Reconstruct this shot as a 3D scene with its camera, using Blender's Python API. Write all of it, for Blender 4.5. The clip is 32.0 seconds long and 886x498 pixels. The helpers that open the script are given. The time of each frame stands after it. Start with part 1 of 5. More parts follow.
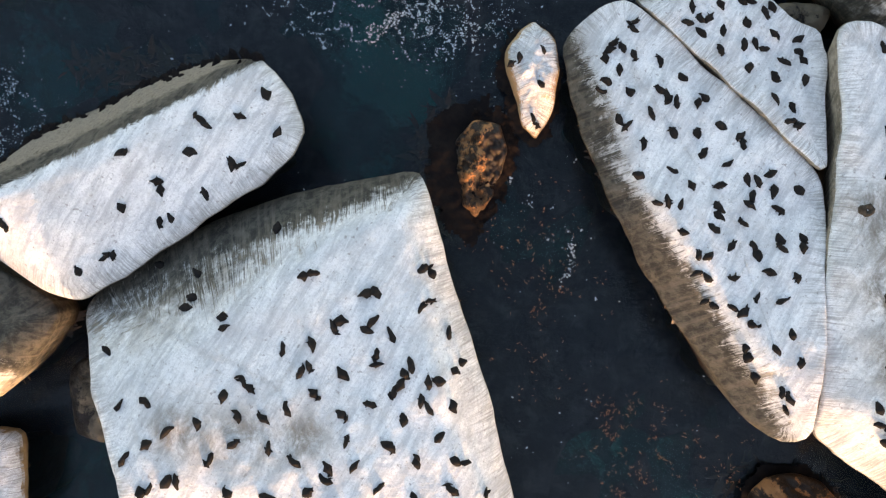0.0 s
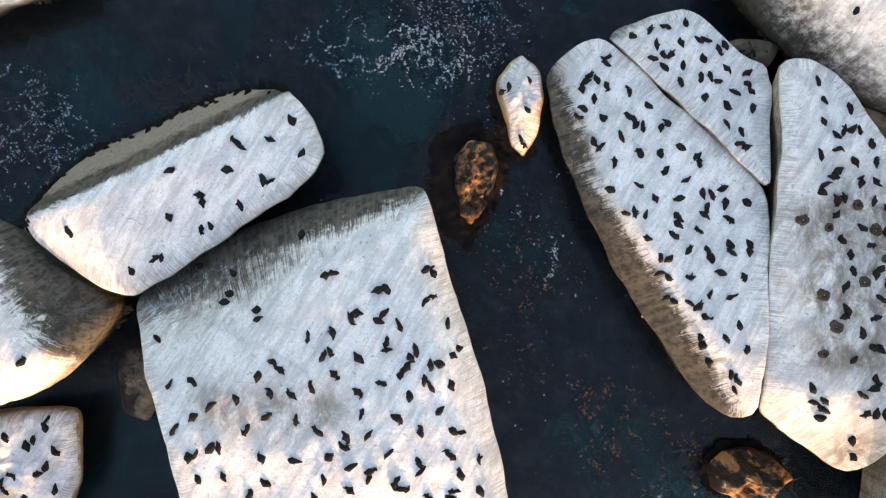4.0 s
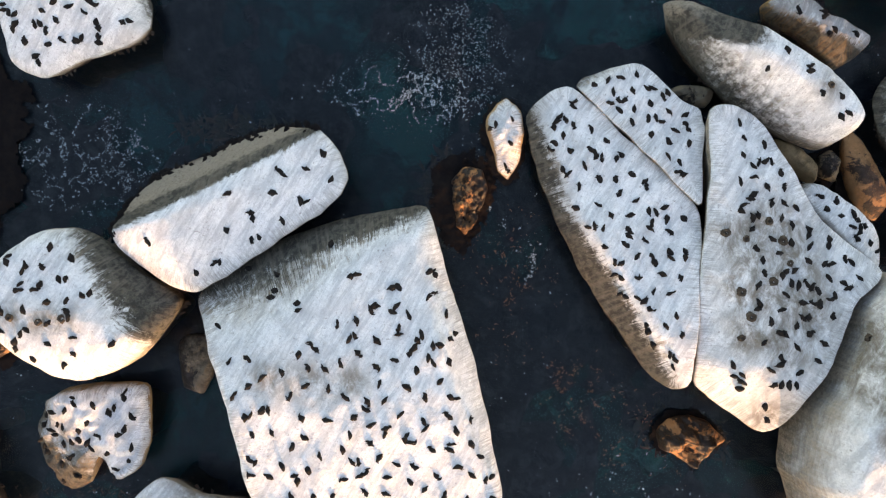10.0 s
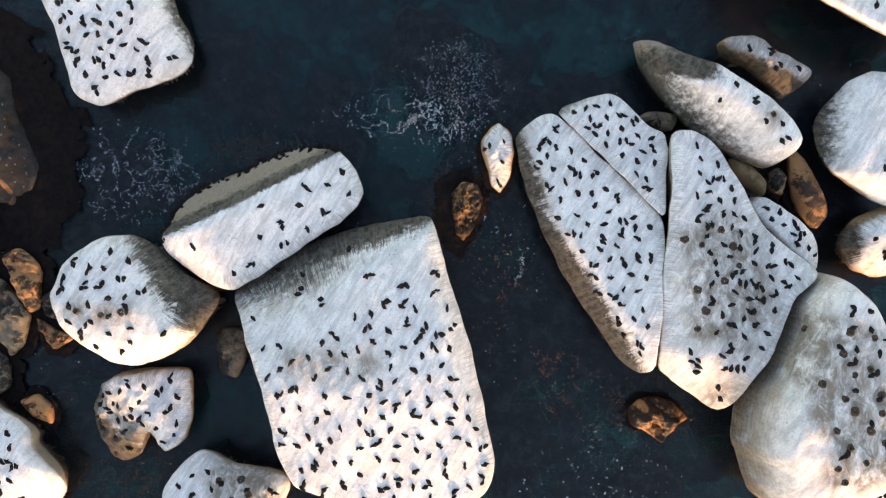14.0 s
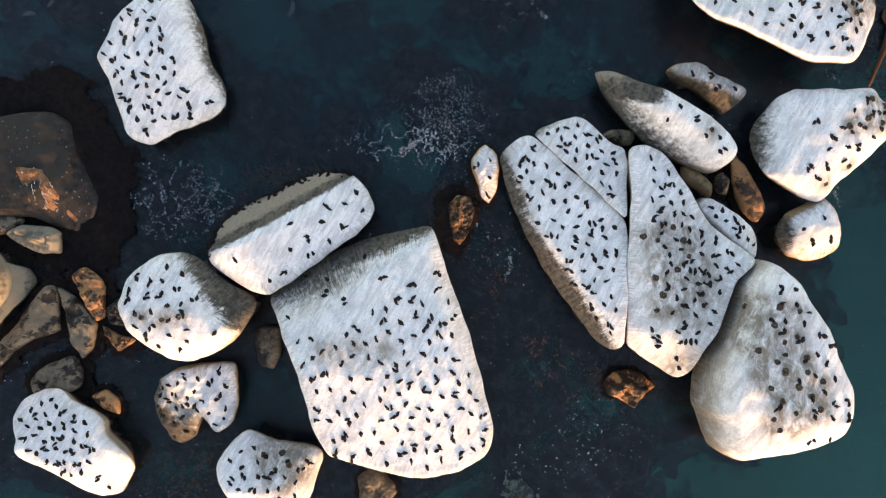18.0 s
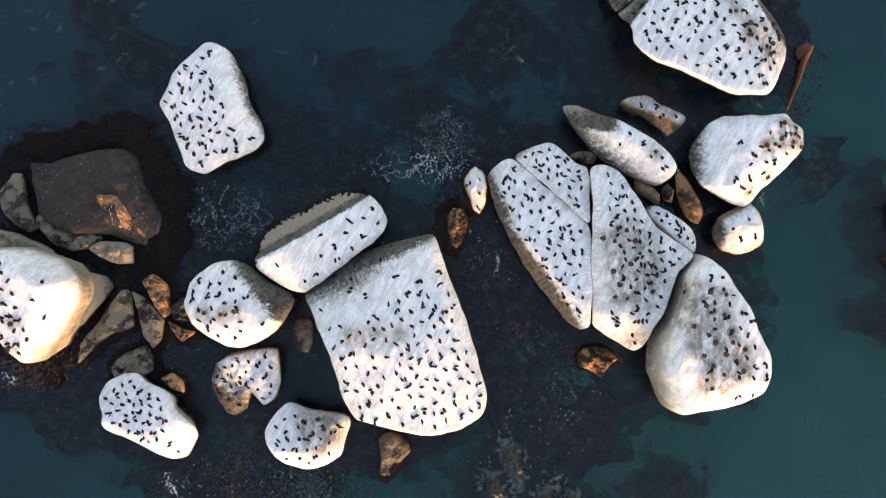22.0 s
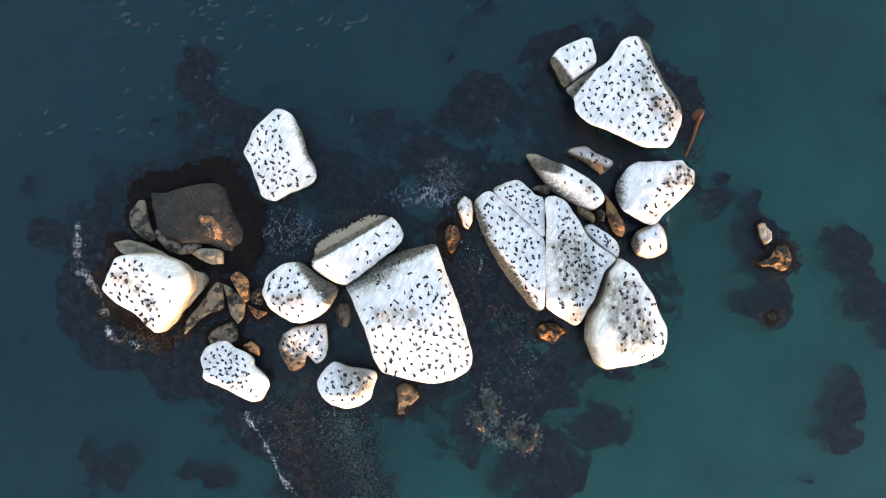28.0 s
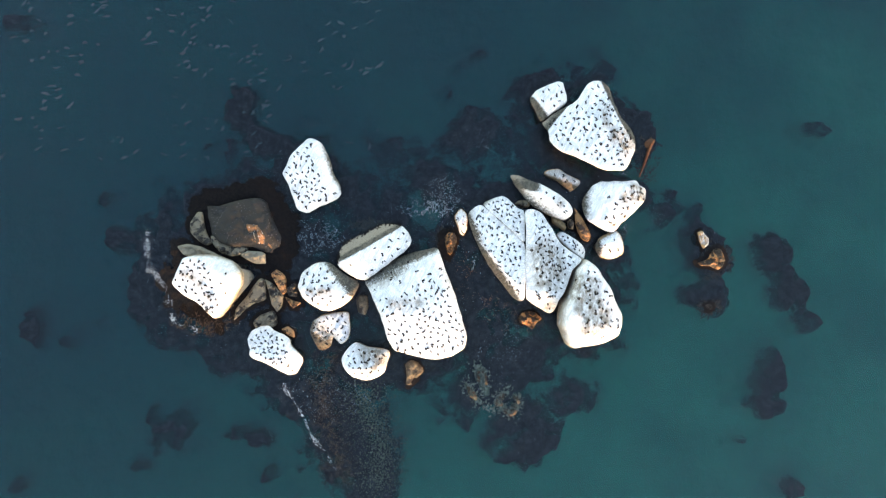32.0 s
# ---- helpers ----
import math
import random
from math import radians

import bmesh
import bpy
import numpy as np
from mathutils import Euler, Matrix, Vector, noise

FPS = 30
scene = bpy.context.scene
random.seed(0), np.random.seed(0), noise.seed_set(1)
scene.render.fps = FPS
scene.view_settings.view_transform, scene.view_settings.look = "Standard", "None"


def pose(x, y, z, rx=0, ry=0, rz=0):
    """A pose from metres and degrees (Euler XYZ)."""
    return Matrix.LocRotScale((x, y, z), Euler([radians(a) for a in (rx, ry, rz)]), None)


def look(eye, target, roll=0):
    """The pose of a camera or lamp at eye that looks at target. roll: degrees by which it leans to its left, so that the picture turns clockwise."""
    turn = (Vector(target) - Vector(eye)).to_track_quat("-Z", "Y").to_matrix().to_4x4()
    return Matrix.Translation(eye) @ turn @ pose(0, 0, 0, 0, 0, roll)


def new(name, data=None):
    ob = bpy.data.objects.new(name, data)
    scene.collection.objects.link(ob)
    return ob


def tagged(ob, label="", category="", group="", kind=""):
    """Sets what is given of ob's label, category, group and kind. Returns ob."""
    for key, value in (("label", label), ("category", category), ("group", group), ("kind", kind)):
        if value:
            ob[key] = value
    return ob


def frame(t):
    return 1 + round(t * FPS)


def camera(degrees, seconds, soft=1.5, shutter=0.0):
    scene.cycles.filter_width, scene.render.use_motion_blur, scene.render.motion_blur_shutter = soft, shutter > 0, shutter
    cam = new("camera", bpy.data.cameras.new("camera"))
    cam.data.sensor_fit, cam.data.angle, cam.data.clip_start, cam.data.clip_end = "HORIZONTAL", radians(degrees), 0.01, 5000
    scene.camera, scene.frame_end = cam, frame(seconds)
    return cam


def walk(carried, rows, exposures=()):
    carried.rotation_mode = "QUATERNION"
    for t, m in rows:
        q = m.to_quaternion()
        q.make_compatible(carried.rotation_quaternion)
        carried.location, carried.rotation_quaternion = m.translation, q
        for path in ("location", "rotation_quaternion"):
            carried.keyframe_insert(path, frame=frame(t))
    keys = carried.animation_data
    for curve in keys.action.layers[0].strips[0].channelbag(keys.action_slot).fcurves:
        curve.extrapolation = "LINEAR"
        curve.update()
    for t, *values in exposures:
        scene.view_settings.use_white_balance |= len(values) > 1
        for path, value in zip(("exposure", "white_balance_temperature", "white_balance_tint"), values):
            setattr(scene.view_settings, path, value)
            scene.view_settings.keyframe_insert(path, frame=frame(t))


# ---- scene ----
cam = camera(70.0, 32.0, soft=1.25)
RISE, DRIFT, TURNS, EYE = 66.043, 51.0, 0.7722, 21.0
ROWS = [
    (0.0, 0.0, 0.0, 0.0, -0.02, 0.25, -3.72),
    (0.5, -0.0002, -0.0052, 0.0005, -0.04, 0.27, -3.75),
    (1.0, -0.0004, -0.0108, 0.0009, -0.04, 0.3, -3.74),
    (1.5, -0.0008, -0.0165, 0.0014, -0.1, 0.32, -3.75),
    (2.0, -0.0008, -0.0222, 0.0016, -0.11, 0.32, -3.75),
    (2.5, -0.0006, -0.0278, 0.0017, -0.1, 0.31, -3.75),
    (3.0, -0.0005, -0.0337, 0.0016, -0.09, 0.36, -3.77),
    (3.5, -0.0006, -0.0402, 0.0015, -0.13, 0.36, -3.76),
    (5.5, -0.0018, -0.0681, 0.0021, -0.24, 0.32, -3.78),
    (6.0, -0.002, -0.075, 0.0023, -0.25, 0.36, -3.79),
    (6.5, -0.002, -0.0821, 0.0024, -0.26, 0.43, -3.8),
    (7.0, -0.0023, -0.0889, 0.0031, -0.29, 0.42, -3.79),
    (7.5, -0.0019, -0.0959, 0.0035, -0.22, 0.46, -3.79),
    (8.0, -0.0023, -0.103, 0.0044, -0.28, 0.42, -3.8),
    (8.5, -0.0022, -0.11, 0.0052, -0.3, 0.36, -3.79),
    (9.0, -0.0023, -0.1165, 0.0058, -0.31, 0.35, -3.81),
    (9.5, -0.0022, -0.1235, 0.0065, -0.32, 0.27, -3.79),
    (10.0, -0.0023, -0.1312, 0.0066, -0.34, 0.31, -3.8),
    (10.5, -0.0029, -0.139, 0.007, -0.37, 0.28, -3.82),
    (11.0, -0.0031, -0.1472, 0.0067, -0.39, 0.37, -3.8),
    (11.5, -0.0034, -0.1558, 0.0073, -0.39, 0.32, -3.82),
    (12.0, -0.0038, -0.1646, 0.0071, -0.42, 0.39, -3.82),
    (12.5, -0.004, -0.1734, 0.0076, -0.41, 0.36, -3.78),
    (13.0, -0.0045, -0.1826, 0.0081, -0.44, 0.37, -3.81),
    (13.5, -0.0046, -0.1917, 0.0091, -0.42, 0.37, -3.81),
    (14.0, -0.0051, -0.2011, 0.0095, -0.46, 0.39, -3.82),
    (14.5, -0.0055, -0.2111, 0.0105, -0.48, 0.33, -3.71),
    (16.5, -0.0061, -0.2567, 0.0113, -0.54, 0.44, -2.51),
    (17.0, -0.0064, -0.2695, 0.0126, -0.56, 0.42, -2.15),
    (17.5, -0.0068, -0.2825, 0.0133, -0.55, 0.4, -1.78),
    (18.0, -0.007, -0.2958, 0.0133, -0.56, 0.41, -1.39),
    (18.5, -0.0072, -0.31, 0.0137, -0.55, 0.38, -0.92),
    (19.0, -0.0073, -0.3252, 0.0141, -0.56, 0.4, -0.41),
    (19.5, -0.0077, -0.3407, 0.0147, -0.58, 0.37, 0.02),
    (20.0, -0.0081, -0.3581, 0.016, -0.6, 0.36, 0.1),
    (20.5, -0.0084, -0.3776, 0.0172, -0.62, 0.33, 0.09),
    (21.0, -0.0087, -0.3969, 0.0177, -0.63, 0.33, 0.08),
    (21.5, -0.009, -0.4161, 0.0178, -0.63, 0.33, 0.07),
    (22.0, -0.0099, -0.4361, 0.0186, -0.66, 0.28, 0.06),
    (22.5, -0.0102, -0.4566, 0.019, -0.66, 0.29, 0.04),
    (23.0, -0.0107, -0.4781, 0.0202, -0.69, 0.28, 0.03),
    (23.5, -0.0113, -0.5014, 0.022, -0.72, 0.24, 0.03),
    (24.0, -0.0119, -0.5259, 0.024, -0.75, 0.2, 0.02),
    (24.5, -0.0125, -0.5507, 0.0254, -0.79, 0.18, 0.03),
    (25.0, -0.0132, -0.5765, 0.0265, -0.83, 0.16, 0.03),
    (25.5, -0.014, -0.6033, 0.0279, -0.86, 0.11, 0.03),
    (27.5, -0.0188, -0.7172, 0.0312, -1.06, 0.08, -0.03),
    (28.0, -0.0196, -0.7472, 0.0339, -1.08, -0.02, -0.04),
    (28.5, -0.0213, -0.7775, 0.0367, -1.15, -0.12, -0.03),
    (29.0, -0.0228, -0.8092, 0.039, -1.23, -0.17, -0.04),
    (29.5, -0.0256, -0.8411, 0.0401, -1.28, -0.2, -0.05),
    (30.0, -0.0275, -0.8725, 0.0415, -1.31, -0.24, -0.06),
    (30.5, -0.0289, -0.9039, 0.0413, -1.32, -0.22, -0.08),
    (31.0, -0.0299, -0.9358, 0.0403, -1.33, -0.12, -0.08),
    (31.5, -0.0305, -0.9658, 0.0399, -1.35, -0.03, -0.1),
    (32.0, -0.0313, -0.9979, 0.0396, -1.37, 0.04, -0.1),
]
walk(cam, [(t, pose(0, 0, EYE, -90) @ pose(DRIFT * x, RISE * y, DRIFT * z, 90 + TURNS * pitch, roll, TURNS * yaw)) for t, x, y, z, yaw, pitch, roll in ROWS],
     exposures=[(0.0, 2.63, 7050, 24), (13.0, 2.60, 7050, 24), (19.0, 2.59, 7080, 25), (25.0, 2.87, 7120, 26), (28.0, 3.11, 7030, 23), (32.0, 3.33, 6780, 17)])

# ---- daylight: a low warm sun and a blue sky ----
SUN_HEIGHT, SUN_SIDE = 5.0, 23.0      # degrees above the sea; degrees east of the south
world = bpy.data.worlds.new("sky")
scene.world = world
world.use_nodes = True
wn = world.node_tree.nodes
sky = wn.new("ShaderNodeTexSky")
sky.sky_type, sky.sun_disc = "NISHITA", False
sky.sun_elevation, sky.sun_rotation = radians(SUN_HEIGHT), radians(180 - SUN_SIDE)
sky.air_density, sky.dust_density = 1.0, 1.5
world.node_tree.links.new(sky.outputs[0], wn["Background"].inputs[0])
wn["Background"].inputs[1].default_value = 0.15
sun_data = bpy.data.lights.new("sun", "SUN")
sun_data.energy, sun_data.angle, sun_data.color = 0.95, radians(0.6), (1.0, 0.66, 0.40)
sun = new("sun", sun_data)
SUN = Vector((math.sin(radians(SUN_SIDE)) * math.cos(radians(SUN_HEIGHT)), -math.cos(radians(SUN_SIDE)) * math.cos(radians(SUN_HEIGHT)), math.sin(radians(SUN_HEIGHT))))
sun.matrix_world = look(SUN * 400, (0, 0, 0))

# ---- materials ----
class Nodes:
    """A short way to write a node material."""

    def __init__(self, name):
        self.mat = bpy.data.materials.new(name)
        self.mat.use_nodes = True
        self.tree = self.mat.node_tree
        self.bsdf = self.tree.nodes["Principled BSDF"]
        self.out = self.tree.nodes["Material Output"]

    def put(self, socket, value):
        if hasattr(value, "is_output"):
            self.tree.links.new(value, socket)
        elif value is not None:
            socket.default_value = value

    def node(self, kind, **inputs):
        n = self.tree.nodes.new("ShaderNode" + kind)
        for key, value in inputs.items():
            self.put(n.inputs[key.replace("_", " ")], value)
        return n

    def math(self, op, a, b=0.5, clamp=False):
        n = self.tree.nodes.new("ShaderNodeMath")
        n.operation, n.use_clamp = op, clamp
        self.put(n.inputs[0], a), self.put(n.inputs[1], b)
        return n.outputs[0]

    def ramp(self, value, lo, hi, a=0.0, b=1.0):
        n = self.tree.nodes.new("ShaderNodeMapRange")
        n.interpolation_type = "SMOOTHSTEP"
        self.put(n.inputs[0], value)
        for i, v in enumerate((lo, hi, a, b)):
            n.inputs[1 + i].default_value = v
        return n.outputs[0]

    def mix(self, fac, a, b, blend="MIX"):
        n = self.tree.nodes.new("ShaderNodeMix")
        n.data_type, n.blend_type = "RGBA", blend
        self.put(n.inputs[0], fac)
        for socket, v in ((n.inputs[6], a), (n.inputs[7], b)):
            self.put(socket, (*v, 1) if isinstance(v, tuple) else v)
        return n.outputs[2]

    def noise(self, vector, scale, detail=4.0, rough=0.55, warp=0.0):
        n = self.node("TexNoise", Vector=vector, Scale=scale, Detail=detail, Roughness=rough, Distortion=warp)
        return n.outputs[0]

    def stretch(self, vector, scale):
        n = self.node("Mapping", Vector=vector)
        n.inputs["Scale"].default_value = scale
        return n.outputs[0]

    def turn(self, vector, degrees):
        n = self.node("Mapping", Vector=vector)
        n.inputs["Rotation"].default_value = (0, 0, radians(degrees))
        return n.outputs[0]

    def bump(self, height, strength, distance):
        n = self.node("Bump", Height=height, Strength=strength, Distance=distance)
        self.put(self.bsdf.inputs["Normal"], n.outputs[0])

    def finish(self, colour, rough=0.8, spec=0.3):
        self.put(self.bsdf.inputs["Base Color"], (*colour, 1) if isinstance(colour, tuple) else colour)
        self.put(self.bsdf.inputs["Roughness"], rough)
        self.bsdf.inputs["Specular IOR Level"].default_value = spec
        return self.mat


def rock_material(name, stone, dark, cover, white=(0.88, 0.88, 0.862), tide=0.55, weedy=0.0, hairs=0.85):
    """Granite; cover: how far bird lime whitens what lies level (0 none, 1 all). Weed darkens it up to the tide line."""
    n = Nodes(name)
    geo = n.node("NewGeometry")
    at = geo.outputs["Position"]
    info = n.node("ObjectInfo")
    uv = n.node("UVMap").outputs[0]
    xyz = n.node("SeparateXYZ", Vector=at)
    up = n.node("SeparateXYZ", Vector=geo.outputs["True Normal"]).outputs[2]
    grain = n.noise(at, 9.0, 6.0, 0.7)
    blot = n.noise(at, 0.55, 5.0, 0.6, 0.4)
    streak = n.noise(n.stretch(uv, (4.5, 0.35, 1.0)), 1.0, 5.0, 0.65)
    fine = n.noise(n.stretch(uv, (24.0, 1.3, 1.0)), 1.0, 4.0, 0.65)
    wisp = n.noise(n.stretch(at, (3.0, 5.5, 4.0)), 2.4, 5.0, 0.7, 1.2)
    crust = n.noise(at, 3.1, 7.0, 0.72, 0.3)
    olive = (stone[0] * 0.30, stone[1] * 0.32, stone[2] * 0.30)
    base = n.mix(n.ramp(n.math("ADD", blot, n.math("MULTIPLY", n.math("SUBTRACT", streak, 0.5), 0.7)), 0.36, 0.62), stone, olive)
    base = n.mix(n.ramp(crust, 0.42, 0.66, 0.0, 0.7), base, tuple(c * 0.4 for c in stone))
    base = n.mix(n.ramp(grain, 0.45, 0.75, 0.0, 0.6), base, tuple(min(1.0, c * 1.6) for c in stone))
    # a pale crust of barnacles above the weed
    band = n.math("ADD", xyz.outputs[2], n.math("MULTIPLY", n.math("SUBTRACT", crust, 0.5), 1.0))
    band = n.math("MULTIPLY", n.ramp(band, tide + 0.1, tide + 0.3), n.ramp(band, tide + 0.7, tide + 1.3, 1.0, 0.0))
    base = n.mix(n.math("MULTIPLY", band, 0.8), base, (stone[0] * 1.15, stone[1] * 1.12, stone[2] * 1.05))
    bare = n.node("Attribute")
    bare.attribute_name = "bare"
    # low on a bare flank the stone is clean and beige, below the lime it is stained with algae
    clean = n.mix(n.ramp(n.noise(at, 14.0, 5.0, 0.7), 0.35, 0.7), stone, tuple(c * 0.62 for c in stone))
    clean = n.mix(n.ramp(blot, 0.5, 0.68, 0.0, 0.5), clean, tuple(c * 0.6 for c in stone))
    clean = n.mix(n.ramp(n.noise(at, 5.5, 4.0, 0.75), 0.58, 0.66, 0.0, 0.75), clean, tuple(c * 0.25 for c in stone))
    stain = n.math("ADD", bare.outputs["Fac"], n.math("MULTIPLY", n.math("SUBTRACT", crust, 0.5), 1.2))
    base = n.mix(n.math("MULTIPLY", n.ramp(stain, 0.12, 0.5), n.ramp(streak, 0.3, 0.6, 0.7, 1.0)), base, n.mix(n.ramp(crust, 0.40, 0.62), (0.032, 0.031, 0.027), (0.095, 0.090, 0.072)))
    base = n.mix(n.ramp(stain, 1.45, 1.95), base, clean)
    # bird lime, thick on the level parts, run down the sides in streaks
    if cover > 0:
        ragged = n.math("ADD", n.math("MULTIPLY", n.math("SUBTRACT", streak, 0.5), 0.9 * min(1.0, 1.6 * hairs)), n.math("MULTIPLY", n.math("SUBTRACT", blot, 0.5), 0.5))
        hair = n.math("ADD", n.math("ADD", ragged, n.math("SUBTRACT", crust, 0.5)), n.math("MULTIPLY", n.math("SUBTRACT", fine, 0.5), 1.4 * min(1.0, 1.6 * hairs)))
        lime = n.ramp(n.math("ADD", up, ragged), 0.75 - 0.5 * cover, 1.0 - 0.45 * cover)
        shown = n.ramp(n.math("SUBTRACT", bare.outputs["Fac"], n.math("MULTIPLY", hair, 0.8)), 0.28, 0.62, 1.0, 0.0)
        lime = n.math("MULTIPLY", lime, shown)
        coat = n.mix(n.ramp(n.noise(at, 1.7, 6.0, 0.65), 0.32, 0.7, 0.0, 0.45), white, tuple(c * f for c, f in zip(white, (0.62, 0.64, 0.67))))
        wash = n.noise(n.stretch(n.turn(at, 28.0), (3.2, 0.55, 1.5)), 1.0, 7.0, 0.68, 0.5)
        coat = n.mix(n.ramp(wash, 0.46, 0.62, 0.0, 0.5), coat, tuple(c * f for c, f in zip(white, (0.40, 0.42, 0.445))))
        cloudy = n.noise(n.stretch(n.turn(at, 28.0), (1.0, 0.6, 1.0)), 0.75, 6.0, 0.6, 0.8)
        coat = n.mix(n.ramp(cloudy, 0.46, 0.66, 0.0, 0.5), coat, tuple(c * f for c, f in zip(white, (0.50, 0.53, 0.555))))
        rim = n.node("SeparateXYZ", Vector=uv).outputs[1]
        near = n.ramp(rim, -1.5, -0.2, 0.12, 1.0)
        coat = n.mix(n.math("MULTIPLY", near, n.ramp(fine, 0.44, 0.68, 0.0, 0.42 * hairs)), coat, tuple(c * f for c, f in zip(white, (0.50, 0.51, 0.52))))
        coat = n.mix(n.ramp(wisp, 0.48, 0.64, 0.0, 0.3), coat, tuple(c * f for c, f in zip(white, (0.42, 0.43, 0.45))))
        brushed = n.noise(n.stretch(n.turn(at, 24.0), (11.0, 1.3, 4.0)), 1.0, 6.0, 0.72, 0.4)
        coat = n.mix(n.ramp(brushed, 0.48, 0.68, 0.0, 0.42), coat, tuple(c * f for c, f in zip(white, (0.45, 0.47, 0.49))))
        coat = n.mix(n.ramp(brushed, 0.42, 0.30, 0.0, 0.6), coat, (0.86, 0.86, 0.85))
        coat = n.mix(n.ramp(wash, 0.47, 0.34, 0.0, 0.7), coat, (0.82, 0.82, 0.81))
        # thin and streaked towards the rim
        thin = n.math("MULTIPLY", n.ramp(n.math("ADD", rim, n.math("MULTIPLY", n.math("SUBTRACT", blot, 0.5), 1.2)), -0.95, 0.0), n.ramp(n.math("ADD", n.math("MULTIPLY", fine, 0.6), n.math("MULTIPLY", streak, 0.4)), 0.44, 0.60))
        coat = n.mix(n.math("MULTIPLY", thin, hairs), coat, (0.19, 0.178, 0.152))
        coat = n.mix(n.ramp(n.noise(at, 3.6, 4.0, 0.7, 0.6), 0.62, 0.74, 0.0, 0.35), coat, (0.34, 0.30, 0.25))
        coat = n.mix(n.ramp(grain, 0.48, 0.68, 0.0, 0.3), coat, (0.38, 0.38, 0.375))
        coat = n.mix(n.ramp(n.noise(at, 19.0, 3.0, 0.6), 0.5, 0.66, 0.0, 0.28), coat, (0.40, 0.395, 0.385))
        dirt = n.node("Attribute")
        dirt.attribute_name = "dirt"
        smear = n.math("MULTIPLY", dirt.outputs["Fac"], n.ramp(n.noise(n.stretch(at, (1.0, 0.6, 1.0)), 1.6, 6.0, 0.75, 0.5), 0.3, 0.62))
        coat = n.mix(n.math("MULTIPLY", smear, 0.9, True), coat, (0.15, 0.125, 0.088))
        speck = n.noise(at, 7.5, 3.0, 0.6)
        coat = n.mix(n.ramp(speck, 0.63, 0.70, 0.0, 0.6), coat, (0.24, 0.22, 0.20))
        base = n.mix(lime, base, coat)
    # weed and wet stone up to the tide line, which wavers
    wet = n.math("ADD", xyz.outputs[2], n.math("MULTIPLY", n.math("SUBTRACT", n.noise(at, 0.8, 4.0, 0.6), 0.5), 1.1))
    wet = n.ramp(wet, tide - 0.25, tide + 0.3, 1.0, 0.0)
    if weedy > 0:
        wet = n.math("MAXIMUM", wet, n.ramp(n.noise(at, 0.9, 6.0, 0.7, 0.4), 0.62 - 0.2 * weedy, 0.68 - 0.2 * weedy))
    weed = n.mix(n.ramp(n.noise(at, 2.5, 5.0, 0.7), 0.45, 0.65), dark, tuple(c * 2.2 for c in dark))
    base = n.mix(wet, base, weed)
    n.bump(n.math("ADD", n.math("ADD", n.math("MULTIPLY", grain, 0.2), n.math("MULTIPLY", n.math("ADD", n.math("MULTIPLY", fine, hairs), wisp), 0.13)), n.math("ADD", n.math("MULTIPLY", n.noise(at, 2.2, 6.0, 0.6), 0.8), n.math("MULTIPLY", streak, 0.33 * hairs))), 0.85, 0.12)
    rough = n.math("SUBTRACT", 0.92, n.math("MULTIPLY", wet, 0.45))
    return n.finish(base, rough, 0.25)


def plain_material(name, colour, other, scale=6.0, rough=0.8, spec=0.3, lump=0.03):
    n = Nodes(name)
    at = n.node("NewGeometry").outputs["Position"]
    island = n.node("NewGeometry").outputs["Random Per Island"]
    tex = n.noise(at, scale, 5.0, 0.65)
    c = n.mix(n.ramp(tex, 0.35, 0.65), colour, other)
    c = n.mix(n.math("MULTIPLY", island, 0.6), c, tuple(v * 0.45 for v in colour))
    n.bump(tex, 0.6, lump)
    return n.finish(c, rough, spec)


def water_material():
    """The surface: clear enough to see what lies shallow, with ripples that mirror the sky."""
    n = Nodes("sea_water")
    at = n.node("NewGeometry").outputs["Position"]
    clear = n.node("BsdfTransparent", Color=(0.74, 0.86, 0.88, 1))
    swell = n.noise(n.stretch(n.turn(at, -20.0), (0.6, 1.5, 1.0)), 0.7, 4.0, 0.6, 0.3)
    ripple = n.noise(n.stretch(at, (1.0, 1.6, 1.0)), 3.5, 3.0, 0.6)
    rough_sea = n.ramp(n.noise(at, 0.035, 2.0, 0.5), 0.45, 0.62, 0.25, 1.0)
    waves = n.math("MULTIPLY", rough_sea, n.math("ADD", n.math("SUBTRACT", swell, 0.5), n.math("MULTIPLY", n.math("SUBTRACT", ripple, 0.5), 0.15)))
    bump = n.node("Bump", Height=waves, Strength=1.0, Distance=0.55)
    faint = n.node("Bump", Height=n.math("ADD", swell, n.math("MULTIPLY", ripple, 0.3)), Strength=0.4, Distance=0.2)
    body = n.node("BsdfDiffuse", Color=(0.012, 0.028, 0.043, 1), Normal=bump.outputs[0])
    mixed = n.node("MixShader")
    mixed.inputs[0].default_value = 0.14
    n.put(mixed.inputs[1], clear.outputs[0]), n.put(mixed.inputs[2], body.outputs[0])
    gloss = n.node("BsdfGlossy", Color=(1, 1, 1, 1), Roughness=0.06, Normal=faint.outputs[0])
    fresnel = n.node("Fresnel", IOR=1.33, Normal=faint.outputs[0])
    top = n.node("MixShader")
    n.put(top.inputs[0], fresnel.outputs[0]), n.put(top.inputs[1], mixed.outputs[0]), n.put(top.inputs[2], gloss.outputs[0])
    n.put(n.out.inputs[0], top.outputs[0])
    return n.mat


